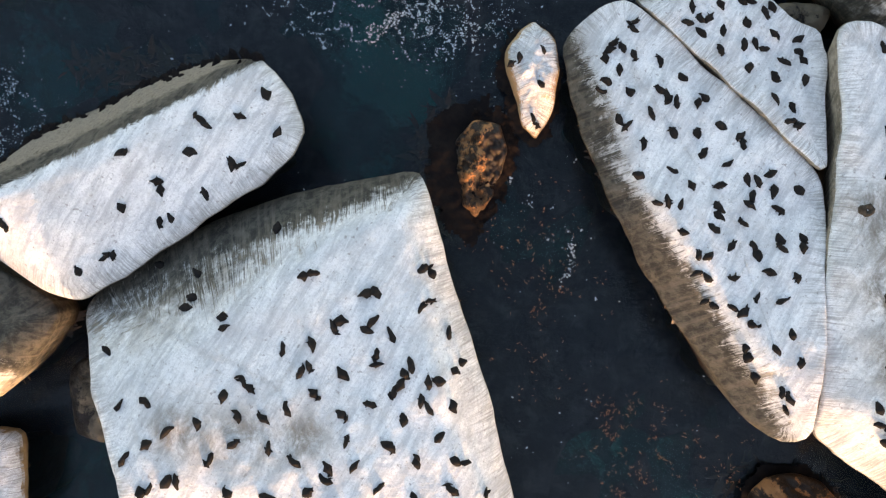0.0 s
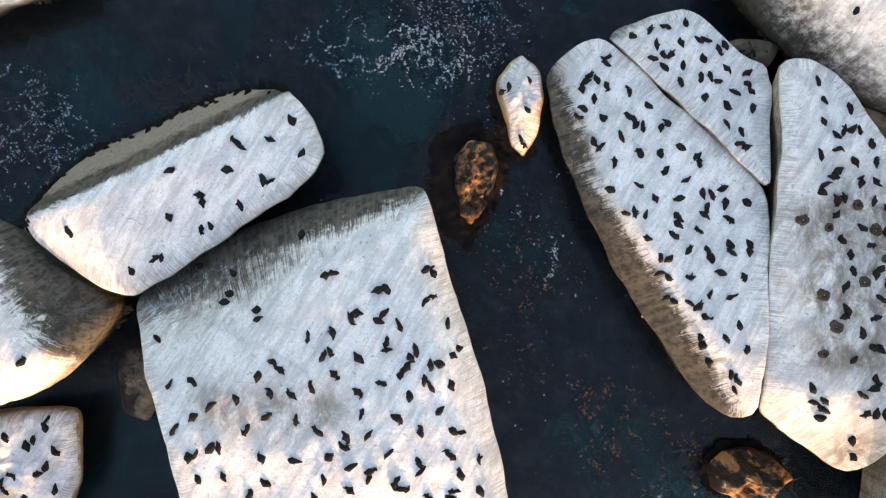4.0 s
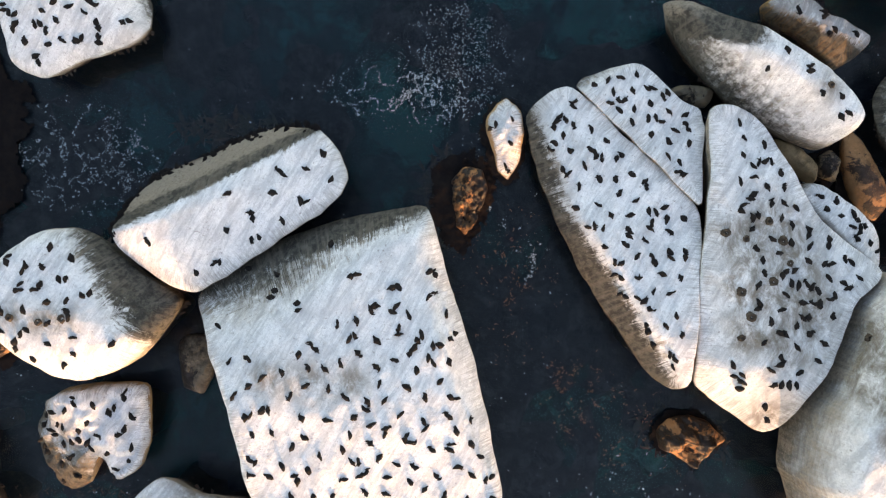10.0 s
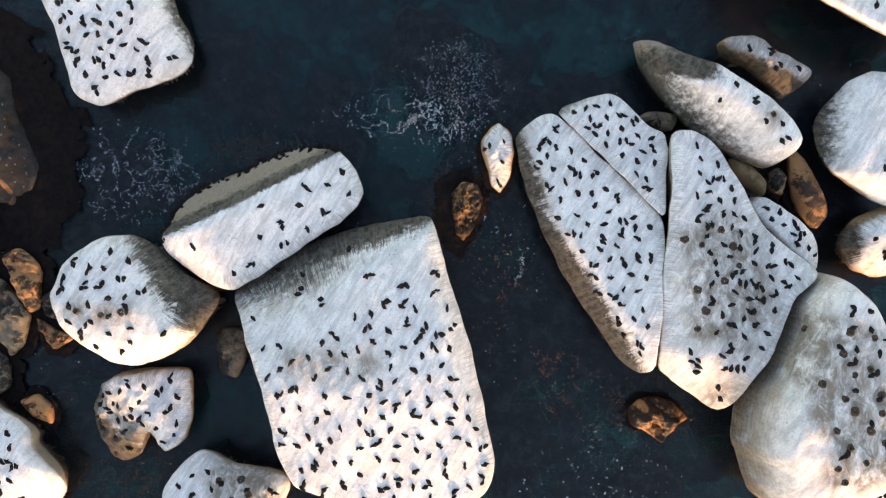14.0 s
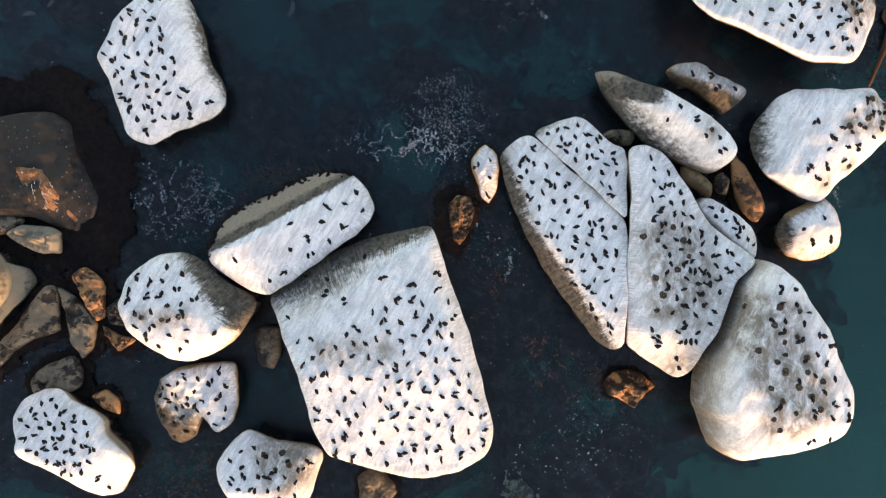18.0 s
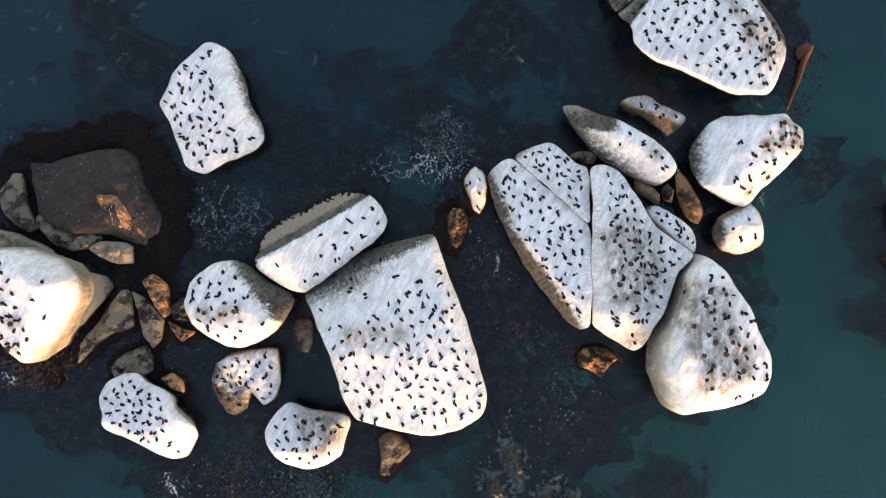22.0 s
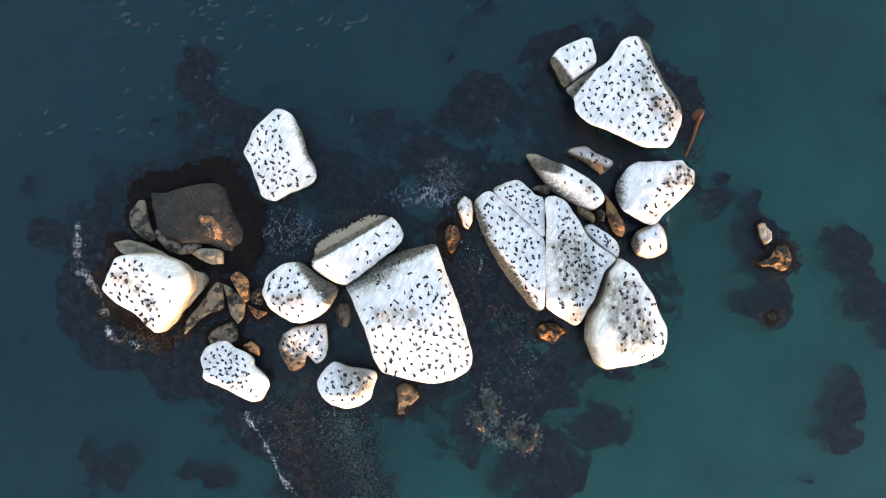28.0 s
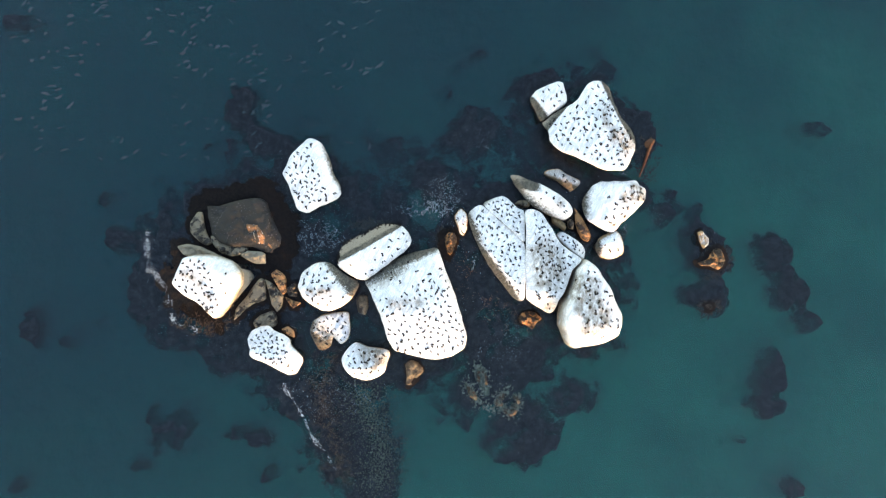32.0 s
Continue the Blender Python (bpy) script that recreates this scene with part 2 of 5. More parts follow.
def deep_water_material():
    """The deeper, green layer of the sea below the reef tops."""
    n = Nodes("deep_water")
    at = n.node("NewGeometry").outputs["Position"]
    drift = n.noise(n.stretch(at, (0.6, 1.2, 1.0)), 0.08, 5.0, 0.6, 0.6)
    clear = n.node("BsdfTransparent", Color=(0.493, 0.928, 0.904, 1))
    place = n.node("SeparateXYZ", Vector=at)
    side = n.math("ADD", n.math("MULTIPLY", place.outputs[0], 0.020), n.math("ADD", n.math("MULTIPLY", place.outputs[1], -0.042), n.math("MULTIPLY", n.math("SUBTRACT", drift, 0.5), 2.0)))
    body = n.node("BsdfDiffuse", Color=n.mix(n.ramp(side, -0.9, 1.2), (0.001, 0.150, 0.190), (0.003, 0.335, 0.275)))
    mixed = n.node("MixShader")
    mixed.inputs[0].default_value = 0.112
    n.put(mixed.inputs[1], clear.outputs[0]), n.put(mixed.inputs[2], body.outputs[0])
    n.put(n.out.inputs[0], mixed.outputs[0])
    return n.mat


def seabed_material():
    """Pale sand low down, dark weed on the reef tops."""
    n = Nodes("seabed")
    at = n.node("NewGeometry").outputs["Position"]
    high = n.node("SeparateXYZ", Vector=at).outputs[2]
    sand = n.mix(n.ramp(n.noise(at, 0.05, 4.0, 0.6), 0.35, 0.65), (0.42, 0.54, 0.42), (0.20, 0.31, 0.28))
    tilt = n.node("SeparateXYZ", Vector=at)
    # towards the northwest the water's dark blue-green goes into the bed's colour
    northwest = n.math("ADD", n.math("MULTIPLY", tilt.outputs[0], -0.020), n.math("ADD", n.math("MULTIPLY", tilt.outputs[1], 0.014), n.math("MULTIPLY", n.noise(at, 0.03, 3.0, 0.5), 1.2)))
    sand = n.mix(n.ramp(northwest, -0.6, 1.3), sand, (0.02, 0.125, 0.15))
    sand = n.mix(n.ramp(n.noise(at, 1.6, 5.0, 0.7), 0.4, 0.7, 0.0, 0.3), sand, (0.24, 0.24, 0.19))
    weed = n.mix(n.ramp(n.noise(at, 0.9, 6.0, 0.75), 0.42, 0.7), (0.009, 0.008, 0.014), (0.036, 0.032, 0.040))
    edge = n.math("ADD", high, n.math("MULTIPLY", n.math("SUBTRACT", n.math("ADD", n.math("MULTIPLY", n.noise(at, 0.4, 8.0, 0.75), 0.6), n.math("MULTIPLY", n.noise(at, 2.3, 7.0, 0.85), 0.75)), 0.675), 6.0))
    n.bump(n.noise(at, 1.2, 5.0, 0.6), 0.5, 0.3)
    return n.finish(n.mix(n.ramp(edge, -5.2, -3.3), sand, weed), 0.9, 0.1)


LIMED = rock_material("limed_granite", (0.29, 0.25, 0.195), (0.035, 0.022, 0.014), 1.35, hairs=0.6)
SMOOTH_LIMED = rock_material("smooth_limed_granite", (0.29, 0.25, 0.195), (0.035, 0.022, 0.014), 1.45, hairs=0.15)
JAGGED = rock_material("broken_limed_granite", (0.30, 0.20, 0.105), (0.03, 0.02, 0.014), 1.25, white=(0.84, 0.85, 0.86), tide=0.3)
OCHRE = rock_material("ochre_split_granite", (0.36, 0.22, 0.09), (0.03, 0.02, 0.013), 0.85, white=(0.5, 0.49, 0.47), tide=0.4)
HALF_LIMED = rock_material("half_limed_granite", (0.33, 0.22, 0.12), (0.04, 0.024, 0.014), 0.55, tide=0.45)
GREY = rock_material("grey_granite", (0.155, 0.135, 0.105), (0.013, 0.011, 0.010), 0.0, tide=0.38, weedy=0.62)
BEIGE_GREY = rock_material("beige_grey_granite", (0.21, 0.185, 0.145), (0.03, 0.022, 0.015), 0.0, tide=0.3)
BEIGE = rock_material("beige_granite", (0.25, 0.185, 0.11), (0.035, 0.024, 0.015), 0.0, tide=0.4)
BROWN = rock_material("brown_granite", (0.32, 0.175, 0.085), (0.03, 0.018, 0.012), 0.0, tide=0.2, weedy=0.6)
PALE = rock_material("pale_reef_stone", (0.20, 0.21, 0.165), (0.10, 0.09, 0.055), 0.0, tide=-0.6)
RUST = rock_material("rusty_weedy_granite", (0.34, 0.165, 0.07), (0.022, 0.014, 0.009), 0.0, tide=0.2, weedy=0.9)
# the dark rock's sunlit face: the sun's orange is put into the stone
SUN_LEDGE = rock_material("sunlit_orange_granite", (0.22, 0.115, 0.06), (0.030, 0.020, 0.014), 0.0, tide=0.3, weedy=0.38)
WEEDY = rock_material("weed_covered_granite", (0.030, 0.027, 0.024), (0.011, 0.010, 0.010), 0.0, tide=0.5, weedy=0.4)
WATER = water_material()
DEEP = deep_water_material()
SEABED = seabed_material()
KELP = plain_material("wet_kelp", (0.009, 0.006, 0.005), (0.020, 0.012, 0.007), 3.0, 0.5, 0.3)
# kelp again, with the low sun's orange put into its colour
LIT_KELP = plain_material("sunlit_kelp", (0.32, 0.11, 0.035), (0.42, 0.17, 0.06), 3.0, 0.5, 0.5)
GOLD_KELP = plain_material("golden_kelp", (0.030, 0.016, 0.008), (0.07, 0.036, 0.015), 3.0, 0.6, 0.3)
FRINGE = plain_material("waterline_weed", (0.022, 0.013, 0.007), (0.075, 0.036, 0.014), 2.0, 0.55, 0.4)
BLACK_WEED = plain_material("black_weed", (0.010, 0.009, 0.010), (0.021, 0.017, 0.015), 3.5, 0.9, 0.03, 0.03)
BROWN_WEED = plain_material("brown_weed", (0.006, 0.005, 0.005), (0.024, 0.015, 0.011), 5.0, 0.9, 0.05, 0.05)
SURF = plain_material("surf", (0.62, 0.66, 0.70), (0.46, 0.52, 0.56), 5.0, 0.7, 0.3)
FOAM = plain_material("sea_foam", (0.44, 0.52, 0.58), (0.30, 0.38, 0.44), 5.0, 0.7, 0.3)
# near-black, for the lumps in place of birds and the nest linings
DARK_SCRAP = plain_material("dark_scrap", (0.010, 0.010, 0.011), (0.022, 0.018, 0.015), 9.0, 0.85, 0.15)
NEST = plain_material("nest_kelp", (0.055, 0.043, 0.032), (0.14, 0.11, 0.08), 7.0, 0.9, 0.1)
WOOD = plain_material("driftwood", (0.11, 0.050, 0.024), (0.055, 0.030, 0.018), 7.0, 0.8, 0.2)


# ---- shapes ----
def mesh_object(name, verts, faces, material, smooth=True, parent=None):
    me = bpy.data.meshes.new(name)
    me.from_pydata([tuple(v) for v in verts], [], faces)
    me.materials.append(material)
    me.polygons.foreach_set("use_smooth", [smooth] * len(me.polygons))
    ob = new(name, me)
    if parent:
        ob.parent = parent
    return ob


def rounded(points, per=8, pull=1.0):
    """A closed smooth line through the corners of a plan (Catmull-Rom)."""
    p = np.array(points, float)
    a, b, c, d = np.roll(p, 1, 0), p, np.roll(p, -1, 0), np.roll(p, -2, 0)
    out = []
    for k in range(per):
        t = k / per
        m, n = 0.5 * pull * (c - a), 0.5 * pull * (d - b)
        out.append((2 * t ** 3 - 3 * t * t + 1) * b + (t ** 3 - 2 * t * t + t) * m + (3 * t * t - 2 * t ** 3) * c + (t ** 3 - t * t) * n)
    return np.stack(out, 1).reshape(-1, 2)


def even(line, count):
    """The closed line again, in steps of one length."""
    ring = np.vstack([line, line[:1]])
    run = np.concatenate([[0], np.cumsum(np.hypot(*np.diff(ring, axis=0).T))])
    at = np.linspace(0, run[-1], count, endpoint=False)
    return np.stack([np.interp(at, run, ring[:, 0]), np.interp(at, run, ring[:, 1])], 1), run[-1]


def depth_inside(q, line, where=False):
    """How far inside the closed line each point of q lies (negative outside), and where along it, if asked."""
    a, b = line, np.roll(line, -1, 0)
    best = np.full(len(q), 1e9)
    inside = np.zeros(len(q), bool)
    place, run = np.zeros(len(q)), 0.0
    for (ax, ay), (bx, by) in zip(a, b):
        dx, dy = bx - ax, by - ay
        t = np.clip(((q[:, 0] - ax) * dx + (q[:, 1] - ay) * dy) / max(dx * dx + dy * dy, 1e-9), 0, 1)
        far = np.hypot(q[:, 0] - ax - t * dx, q[:, 1] - ay - t * dy)
        step = math.hypot(dx, dy)
        place = np.where(far < best, run + t * step, place)
        best, run = np.minimum(best, far), run + step
        if ay != by:
            inside ^= ((ay > q[:, 1]) != (by > q[:, 1])) & (q[:, 0] < ax + (q[:, 1] - ay) / (by - ay) * dx)
    return (np.where(inside, best, -best), place) if where else np.where(inside, best, -best)


def soft_min(a, b, k):
    h = np.clip(0.5 + 0.5 * (b - a) / k, 0, 1)
    return b * (1 - h) + a * h - k * h * (1 - h)


class Boulder:
    """A boulder from its plan, its height, the rounding of its edge and the planes that cut it.
    A cut (x, y, bearing, slope, z): from the height z over (x, y) it falls by slope towards the bearing, in degrees from east.
    A sixth value marks a face that no bird lime covers: 1 where it is clean low down, less where algae stain it all over."""

    def __init__(self, plan, height, edge=0.8, cuts=(), rough=0.08, blend=0.35, sharp=2.2, foot=0.45, under=0.7, pull=0.75, dirt=(), lip=0.25, seed=0):
        self.line = rounded(plan, 8, pull)
        # chipped and worn along the rim
        self.line = self.line + np.array([noise.noise_vector((x * 0.9, y * 0.9, seed))[:2] for x, y in self.line]) * 0.10 + np.array([noise.noise_vector((x * 2.7, y * 2.7, seed))[:2] for x, y in self.line]) * 0.045
        self.height, self.edge, self.cuts, self.rough, self.blend, self.sharp, self.foot, self.under, self.seed = height, edge, cuts, rough, blend, sharp, foot, under, seed
        self.centre, self.dirt, self.lip = self.line.mean(0), dirt, lip
        self.reach = float(np.hypot(*(self.line - self.centre).T).max())
        self.fine = max(0.35, 2.4 / float(np.ptp(self.line, axis=0).min()))

    def surface(self, q, full=False):
        d = depth_inside(q, self.line)
        top = np.full(len(q), float(self.height))
        bare = np.zeros(len(q))
        for x, y, bearing, slope, z, *naked in self.cuts:
            run = (q[:, 0] - x) * math.cos(radians(bearing)) + (q[:, 1] - y) * math.sin(radians(bearing))
            plane = z - slope * run
            share = np.clip((top - plane) / 0.9 + 0.3, 0, 2)
            bare = np.maximum(bare, share * naked[0]) if naked else bare * (1 - np.minimum(share, 1))
            top = soft_min(top, plane, self.blend)
        lump = np.array([noise.fractal((x * self.fine + self.seed, y * self.fine, self.seed * 1.7), 0.8, 2.1, 6) for x, y in q])
        top = top + self.rough * 1.6 * lump
        s = np.clip(d / self.edge, 0, 1)
        side = (1 - (1 - s) ** self.sharp) ** (1 / self.sharp)
        low = np.minimum(self.foot * abs(self.height), top - self.lip)
        return (low + (top - low) * side, bare) if full else low + (top - low) * side

    def build(self, name, material, label, category="boulder", group=""):
        size = math.sqrt(abs(np.dot(self.line[:, 0], np.roll(self.line[:, 1], -1)) - np.dot(self.line[:, 1], np.roll(self.line[:, 0], -1))) / 2)
        around = int(min(220, max(84, size * 16)))
        rings = int(min(60, max(26, size * 5)))
        rim, run = even(self.line, around)
        s = np.linspace(0, 1, rings + 1)[1:]
        s = 1 - (1 - s) ** 1.6
        q = np.vstack([self.centre[None]] + [self.centre + (rim - self.centre) * k for k in s])
        # the rim wanders a little, as worn stone does
        z, bare = self.surface(q, True)
        verts = [(x, y, h) for (x, y), h in zip(q, z)]
        faces = [(0, 1 + k, 1 + (k + 1) % around) for k in range(around)]
        for j in range(rings - 1):
            a, b = 1 + j * around, 1 + (j + 1) * around
            faces += [(a + k, b + k, b + (k + 1) % around, a + (k + 1) % around) for k in range(around)]
        n0 = len(verts)
        last = n0 - around
        # below its widest line the stone draws in towards the water
        reach = np.hypot(*(rim - self.centre).T)[:, None]
        waist = rim + (self.centre - rim) * np.minimum(0.45, self.under / reach)
        low = self.centre + (waist - self.centre) * 1.1
        verts += [(x, y, -0.3) for x, y in waist]
        verts += [(x, y, -5.0) for x, y in low]
        for a, b in ((last, n0), (n0, n0 + around)):
            faces += [(a + k, b + k, b + (k + 1) % around, a + (k + 1) % around) for k in range(around)]
        ob = mesh_object(name, verts, faces, material)
        # a map along and across the rim, for streaks that run downhill
        deep, place = depth_inside(q, self.line, True)
        us = np.concatenate([place, place[last:], place[last:]])
        vs = np.concatenate([-deep, np.full(around, 1.0), np.full(around, 3.0)])
        me = ob.data
        loops = np.zeros(len(me.loops), int)
        me.loops.foreach_get("vertex_index", loops)
        mask = me.attributes.new("bare", "FLOAT", "POINT")
        mask.data.foreach_set("value", np.concatenate([bare, bare[last:], bare[last:]]))
        grime = np.zeros(len(q))
        for x, y, r in self.dirt:
            grime += np.exp(-((q[:, 0] - x) ** 2 + (q[:, 1] - y) ** 2) / (r * r))
        mask = me.attributes.new("dirt", "FLOAT", "POINT")
        mask.data.foreach_set("value", np.concatenate([np.minimum(grime, 1.0), np.zeros(2 * around)]))
        layer = me.uv_layers.new(name="UVMap")
        layer.data.foreach_set("uv", np.stack([us[loops], vs[loops]], 1).ravel())
        # sit the object's origin at the foot of the stone
        c = Vector((*self.centre, 0.0))
        me.transform(Matrix.Translation(-c))
        ob.location = c
        self.fringe(ob, waist, c)
        return tagged(ob, label, category, group)

    def fringe(self, ob, waist, c):
        """A ragged skirt of weed at the water's edge."""
        verts, faces = [], []
        dice = random.Random(int(self.seed * 10))
        count = len(waist)
        out = waist - self.centre
        out /= np.hypot(*out.T)[:, None]
        perimeter = np.hypot(*np.diff(waist, axis=0).T).sum()
        for _ in range(int(perimeter * 9)):
            k = dice.randrange(count)
            if noise.noise((waist[k][0] * 0.5, waist[k][1] * 0.5, self.seed)) < -0.15:
                continue
            (x, y), (nx, ny) = waist[k] + np.array((dice.uniform(-0.1, 0.1), dice.uniform(-0.1, 0.1))), out[k]
            long, wide, slip = dice.uniform(0.1, 0.32), dice.uniform(0.04, 0.11), dice.uniform(-0.5, 0.5)
            n0, high = len(verts), dice.uniform(0.08, 0.3)
            for t, z in ((-0.25, high), (0.4, high * 0.45), (1.0, 0.015)):
                px, py, w = x + (nx - ny * slip * t) * long * t, y + (ny + nx * slip * t) * long * t, wide * (1.1 - 0.7 * abs(t))
                verts += [(px - ny * w - c.x, py + nx * w - c.y, z - c.z), (px + ny * w - c.x, py - nx * w - c.y, z - c.z)]
            faces += [(n0, n0 + 1, n0 + 3, n0 + 2), (n0 + 2, n0 + 3, n0 + 5, n0 + 4)]
        if faces:
            tagged(mesh_object("weed_fringe", verts, faces, FRINGE, False, ob), kind="stuff")


def scatter(boulder, gap, rng, margin=0.5, region=None, tries=5000):
    """Places on a boulder's top, no two nearer than gap."""
    lo, hi = boulder.line.min(0), boulder.line.max(0)
    q = np.array([[rng.uniform(lo[0], hi[0]), rng.uniform(lo[1], hi[1])] for _ in range(tries)])
    q = q[depth_inside(q, boulder.line) > margin]
    kept = []
    for x, y in q:
        if region and not region(x, y):
            continue
        g = gap * rng.uniform(0.75, 1.25)
        if all((x - a) ** 2 + (y - b) ** 2 > g * g for a, b in kept):
            kept.append((x, y))
    kept = np.array(kept) if kept else np.zeros((0, 2))
    return [(x, y, z) for (x, y), z in zip(kept, boulder.surface(kept))] if len(kept) else []


def clump(verts, faces, at, size, height, rng, sides=7, angle=None, long=1.0):
    """One low, ragged lump."""
    n0 = len(verts)
    turn = rng.uniform(0, 6.28) if angle is None else angle
    ca, sa = math.cos(turn), math.sin(turn)
    for ring, (r, h) in enumerate(((1.0, -0.06), (0.62, 0.75))):
        for k in range(sides):
            a = 6.283 * k / sides
            w = r * size * rng.uniform(0.7, 1.2)
            u, v = w * math.cos(a) * long, w * math.sin(a)
            verts.append((at[0] + u * ca - v * sa, at[1] + u * sa + v * ca, at[2] + h * height * (1 if ring == 0 else rng.uniform(0.6, 1.2))))
    verts.append((at[0], at[1], at[2] + height))
    for k in range(sides):
        m = (k + 1) % sides
        faces.append((n0 + k, n0 + m, n0 + sides + m, n0 + sides + k))
        faces.append((n0 + sides + k, n0 + sides + m, n0 + 2 * sides))


def flecks(name, material, places, lo, hi, rng, label, category, z=0.012, thick=0.008, sides=5):
    """Many small floating scraps in one object."""
    verts, faces = [], []
    for x, y in places:
        s = lo + (hi - lo) * rng.random() ** 2.5
        clump(verts, faces, (x, y, z), s, thick, rng, sides, None, rng.uniform(1.0, 2.2))
    return tagged(mesh_object(name, verts, faces, material, False), label, category, kind="stuff")


def cloud(cx, cy, rx, ry, count, rng, scale=0.25, cut=0.02, seed=0.0):
    """Places in an oval, gathered in strings and nets."""
    out = []
    for _ in range(count * 12):
        a, r = rng.uniform(0, 6.283), math.sqrt(rng.random())
        x, y = cx + rx * r * math.cos(a), cy + ry * r * math.sin(a)
        v = noise.fractal((x * scale + seed, y * scale, seed), 0.8, 2.2, 4)
        if abs(v) < cut * 4 * (1.15 - r) and len(out) < count:
            out.append((x, y))
    return out


def from_line(x, y, points):
    """How far (x, y) lies from a broken line."""
    best = 1e9
    for (ax, ay), (bx, by) in zip(points, points[1:]):
        dx, dy = bx - ax, by - ay
        t = min(1, max(0, ((x - ax) * dx + (y - ay) * dy) / (dx * dx + dy * dy)))
        best = min(best, math.hypot(x - ax - t * dx, y - ay - t * dy))
    return best


def net(x, y, scale, seed):
    """Near 0 along the threads of a ragged net."""
    return abs(noise.fractal((x * scale + seed, y * scale, seed), 0.75, 2.2, 5))


def sheet(name, material, box, cell, field, z, lump, label, category):
    """A ragged mat or film, a grid of small cells kept where field(x, y) is above 0."""
    (ax, ay), (bx, by) = box
    nx, ny = int((bx - ax) / cell) + 1, int((by - ay) / cell) + 1
    keep = np.array([[field(ax + i * cell, ay + j * cell) for i in range(nx)] for j in range(ny)])
    ids, verts, faces = {}, [], []

    def corner(i, j):
        if (i, j) not in ids:
            x, y = ax + (i - 0.5) * cell, ay + (j - 0.5) * cell
            dx, dy, dz = noise.noise_vector((x * 0.9 / cell, y * 0.9 / cell, 9.0))
            high = noise.fractal((x * 0.9, y * 0.9, 3.0), 0.8, 2.1, 4)
            ids[i, j] = len(verts)
            verts.append((x + 0.45 * cell * dx, y + 0.45 * cell * dy, z + lump * (0.5 + high + 0.4 * dz)))
        return ids[i, j]

    for j in range(ny):
        for i in range(nx):
            if keep[j, i] > 0:
                faces.append((corner(i, j), corner(i + 1, j), corner(i + 1, j + 1), corner(i, j + 1)))
    return tagged(mesh_object(name, verts, faces, material), label, category, kind="stuff")


def weed_bed(key, reach, label, material=None, region=None, cell=0.16, thick=0.1):
    """A mat of wet weed round a boulder's foot, at the water's level."""
    line = STONES[key].line[::4]
    lo, hi = line.min(0) - 1.6 * reach, line.max(0) + 1.6 * reach
    xs, ys = np.arange(lo[0], hi[0] + cell, cell), np.arange(lo[1], hi[1] + cell, cell)
    gx, gy = np.meshgrid(xs, ys)
    depth = depth_inside(np.stack([gx.ravel(), gy.ravel()], 1), line).reshape(gx.shape)

    def field(x, y):
        d = depth[min(len(ys) - 1, round((y - lo[1]) / cell)), min(len(xs) - 1, round((x - lo[0]) / cell))]
        if d > 0.5 or (region and not region(x + noise.fractal((x, y, 5.0), 0.8, 2.1, 4), y + noise.fractal((x, y, 15.0), 0.8, 2.1, 4))):
            return -1
        return d + reach * (0.68 + 0.35 * noise.fractal((x * 0.4, y * 0.4, 60.0), 0.9, 2.1, 4)) + 0.25 * noise.fractal((x * 1.6, y * 1.6, 61.0), 0.8, 2.1, 3)

    return sheet("weed_bed", material or BLACK_WEED, (lo, hi), cell, field, 0.10, thick, label, "weed")


def along(points, width, count, rng):
    """Places along a broken line, thick in the middle."""
    p = np.array(points, float)
    run = np.concatenate([[0], np.cumsum(np.hypot(*np.diff(p, axis=0).T))])
    out = []
    for _ in range(count):
        t = rng.uniform(0, run[-1])
        thick = noise.noise((t * 0.45, 3.1, width))
        w = width * (0.35 + 1.6 * abs(thick))
        sway = 0.8 * width * noise.noise((t * 0.9, 8.0, width))
        x, y = np.interp(t, run, p[:, 0]) + sway + rng.gauss(0, w), np.interp(t, run, p[:, 1]) + rng.gauss(0, w * 0.6)
        if abs(noise.fractal((x * 1.1, y * 1.1, 5.0), 0.8, 2.1, 4)) < 0.22:
            out.append((x, y))
    return out


# ---- the sea and its bed ----
# reef mounds under the water: place, half sizes, turn in degrees, height over the sand
MOUNDS = []


def mound(x, y, half_x, half_y, turn, high):
    MOUNDS.append((x, y, half_x, half_y, turn, high))


mound(-28.0, 21.1, 2.5, 2.6, 0, 4.5)
mound(-25.3, 18.4, 2.7, 2.2, 10, 4.7)
mound(-30.5, 15.6, 1.1, 1.5, 0, 4.0)
mound(-34.2, 17.1, 1.0, 0.9, 0, 3.0)
mound(-8.4, 16.6, 1.1, 2.2, -15, 4.0)
mound(4.1, 16.5, 4.7, 3.2, 8, 5.0)
mound(0.5, 25.3, 1.2, 1.0, 0, 2.9)
mound(4.9, 29.7, 1.2, 0.7, 0, 2.8)
mound(14.1, 23.7, 4.1, 3.7, 0, 5.0)
mound(16.1, 27.8, 2.1, 1.2, 0, 4.5)
mound(28.6, 17.4, 2.5, 3.4, -10, 5.0)
mound(-59.4, 33.9, 2.1, 1.5, 0, 4.5)
mound(-57.7, -9.2, 1.5, 2.8, -25, 4.5)
mound(-53.0, -10.9, 0.9, 0.9, 0, 3.2)
mound(-46.0, 2.9, 1.2, 1.9, 0, 4.0)
mound(-47.2, 9.2, 1.5, 1.0, 0, 3.0)
mound(-38.2, -22.8, 3.2, 2.6, -40, 3.9)
mound(-40.5, -21.6, 1.1, 1.1, 0, 3.9)
mound(-27.2, -24.4, 3.1, 2.0, 0, 4.5)
mound(-42.9, -28.6, 1.2, 1.1, 0, 3.6)
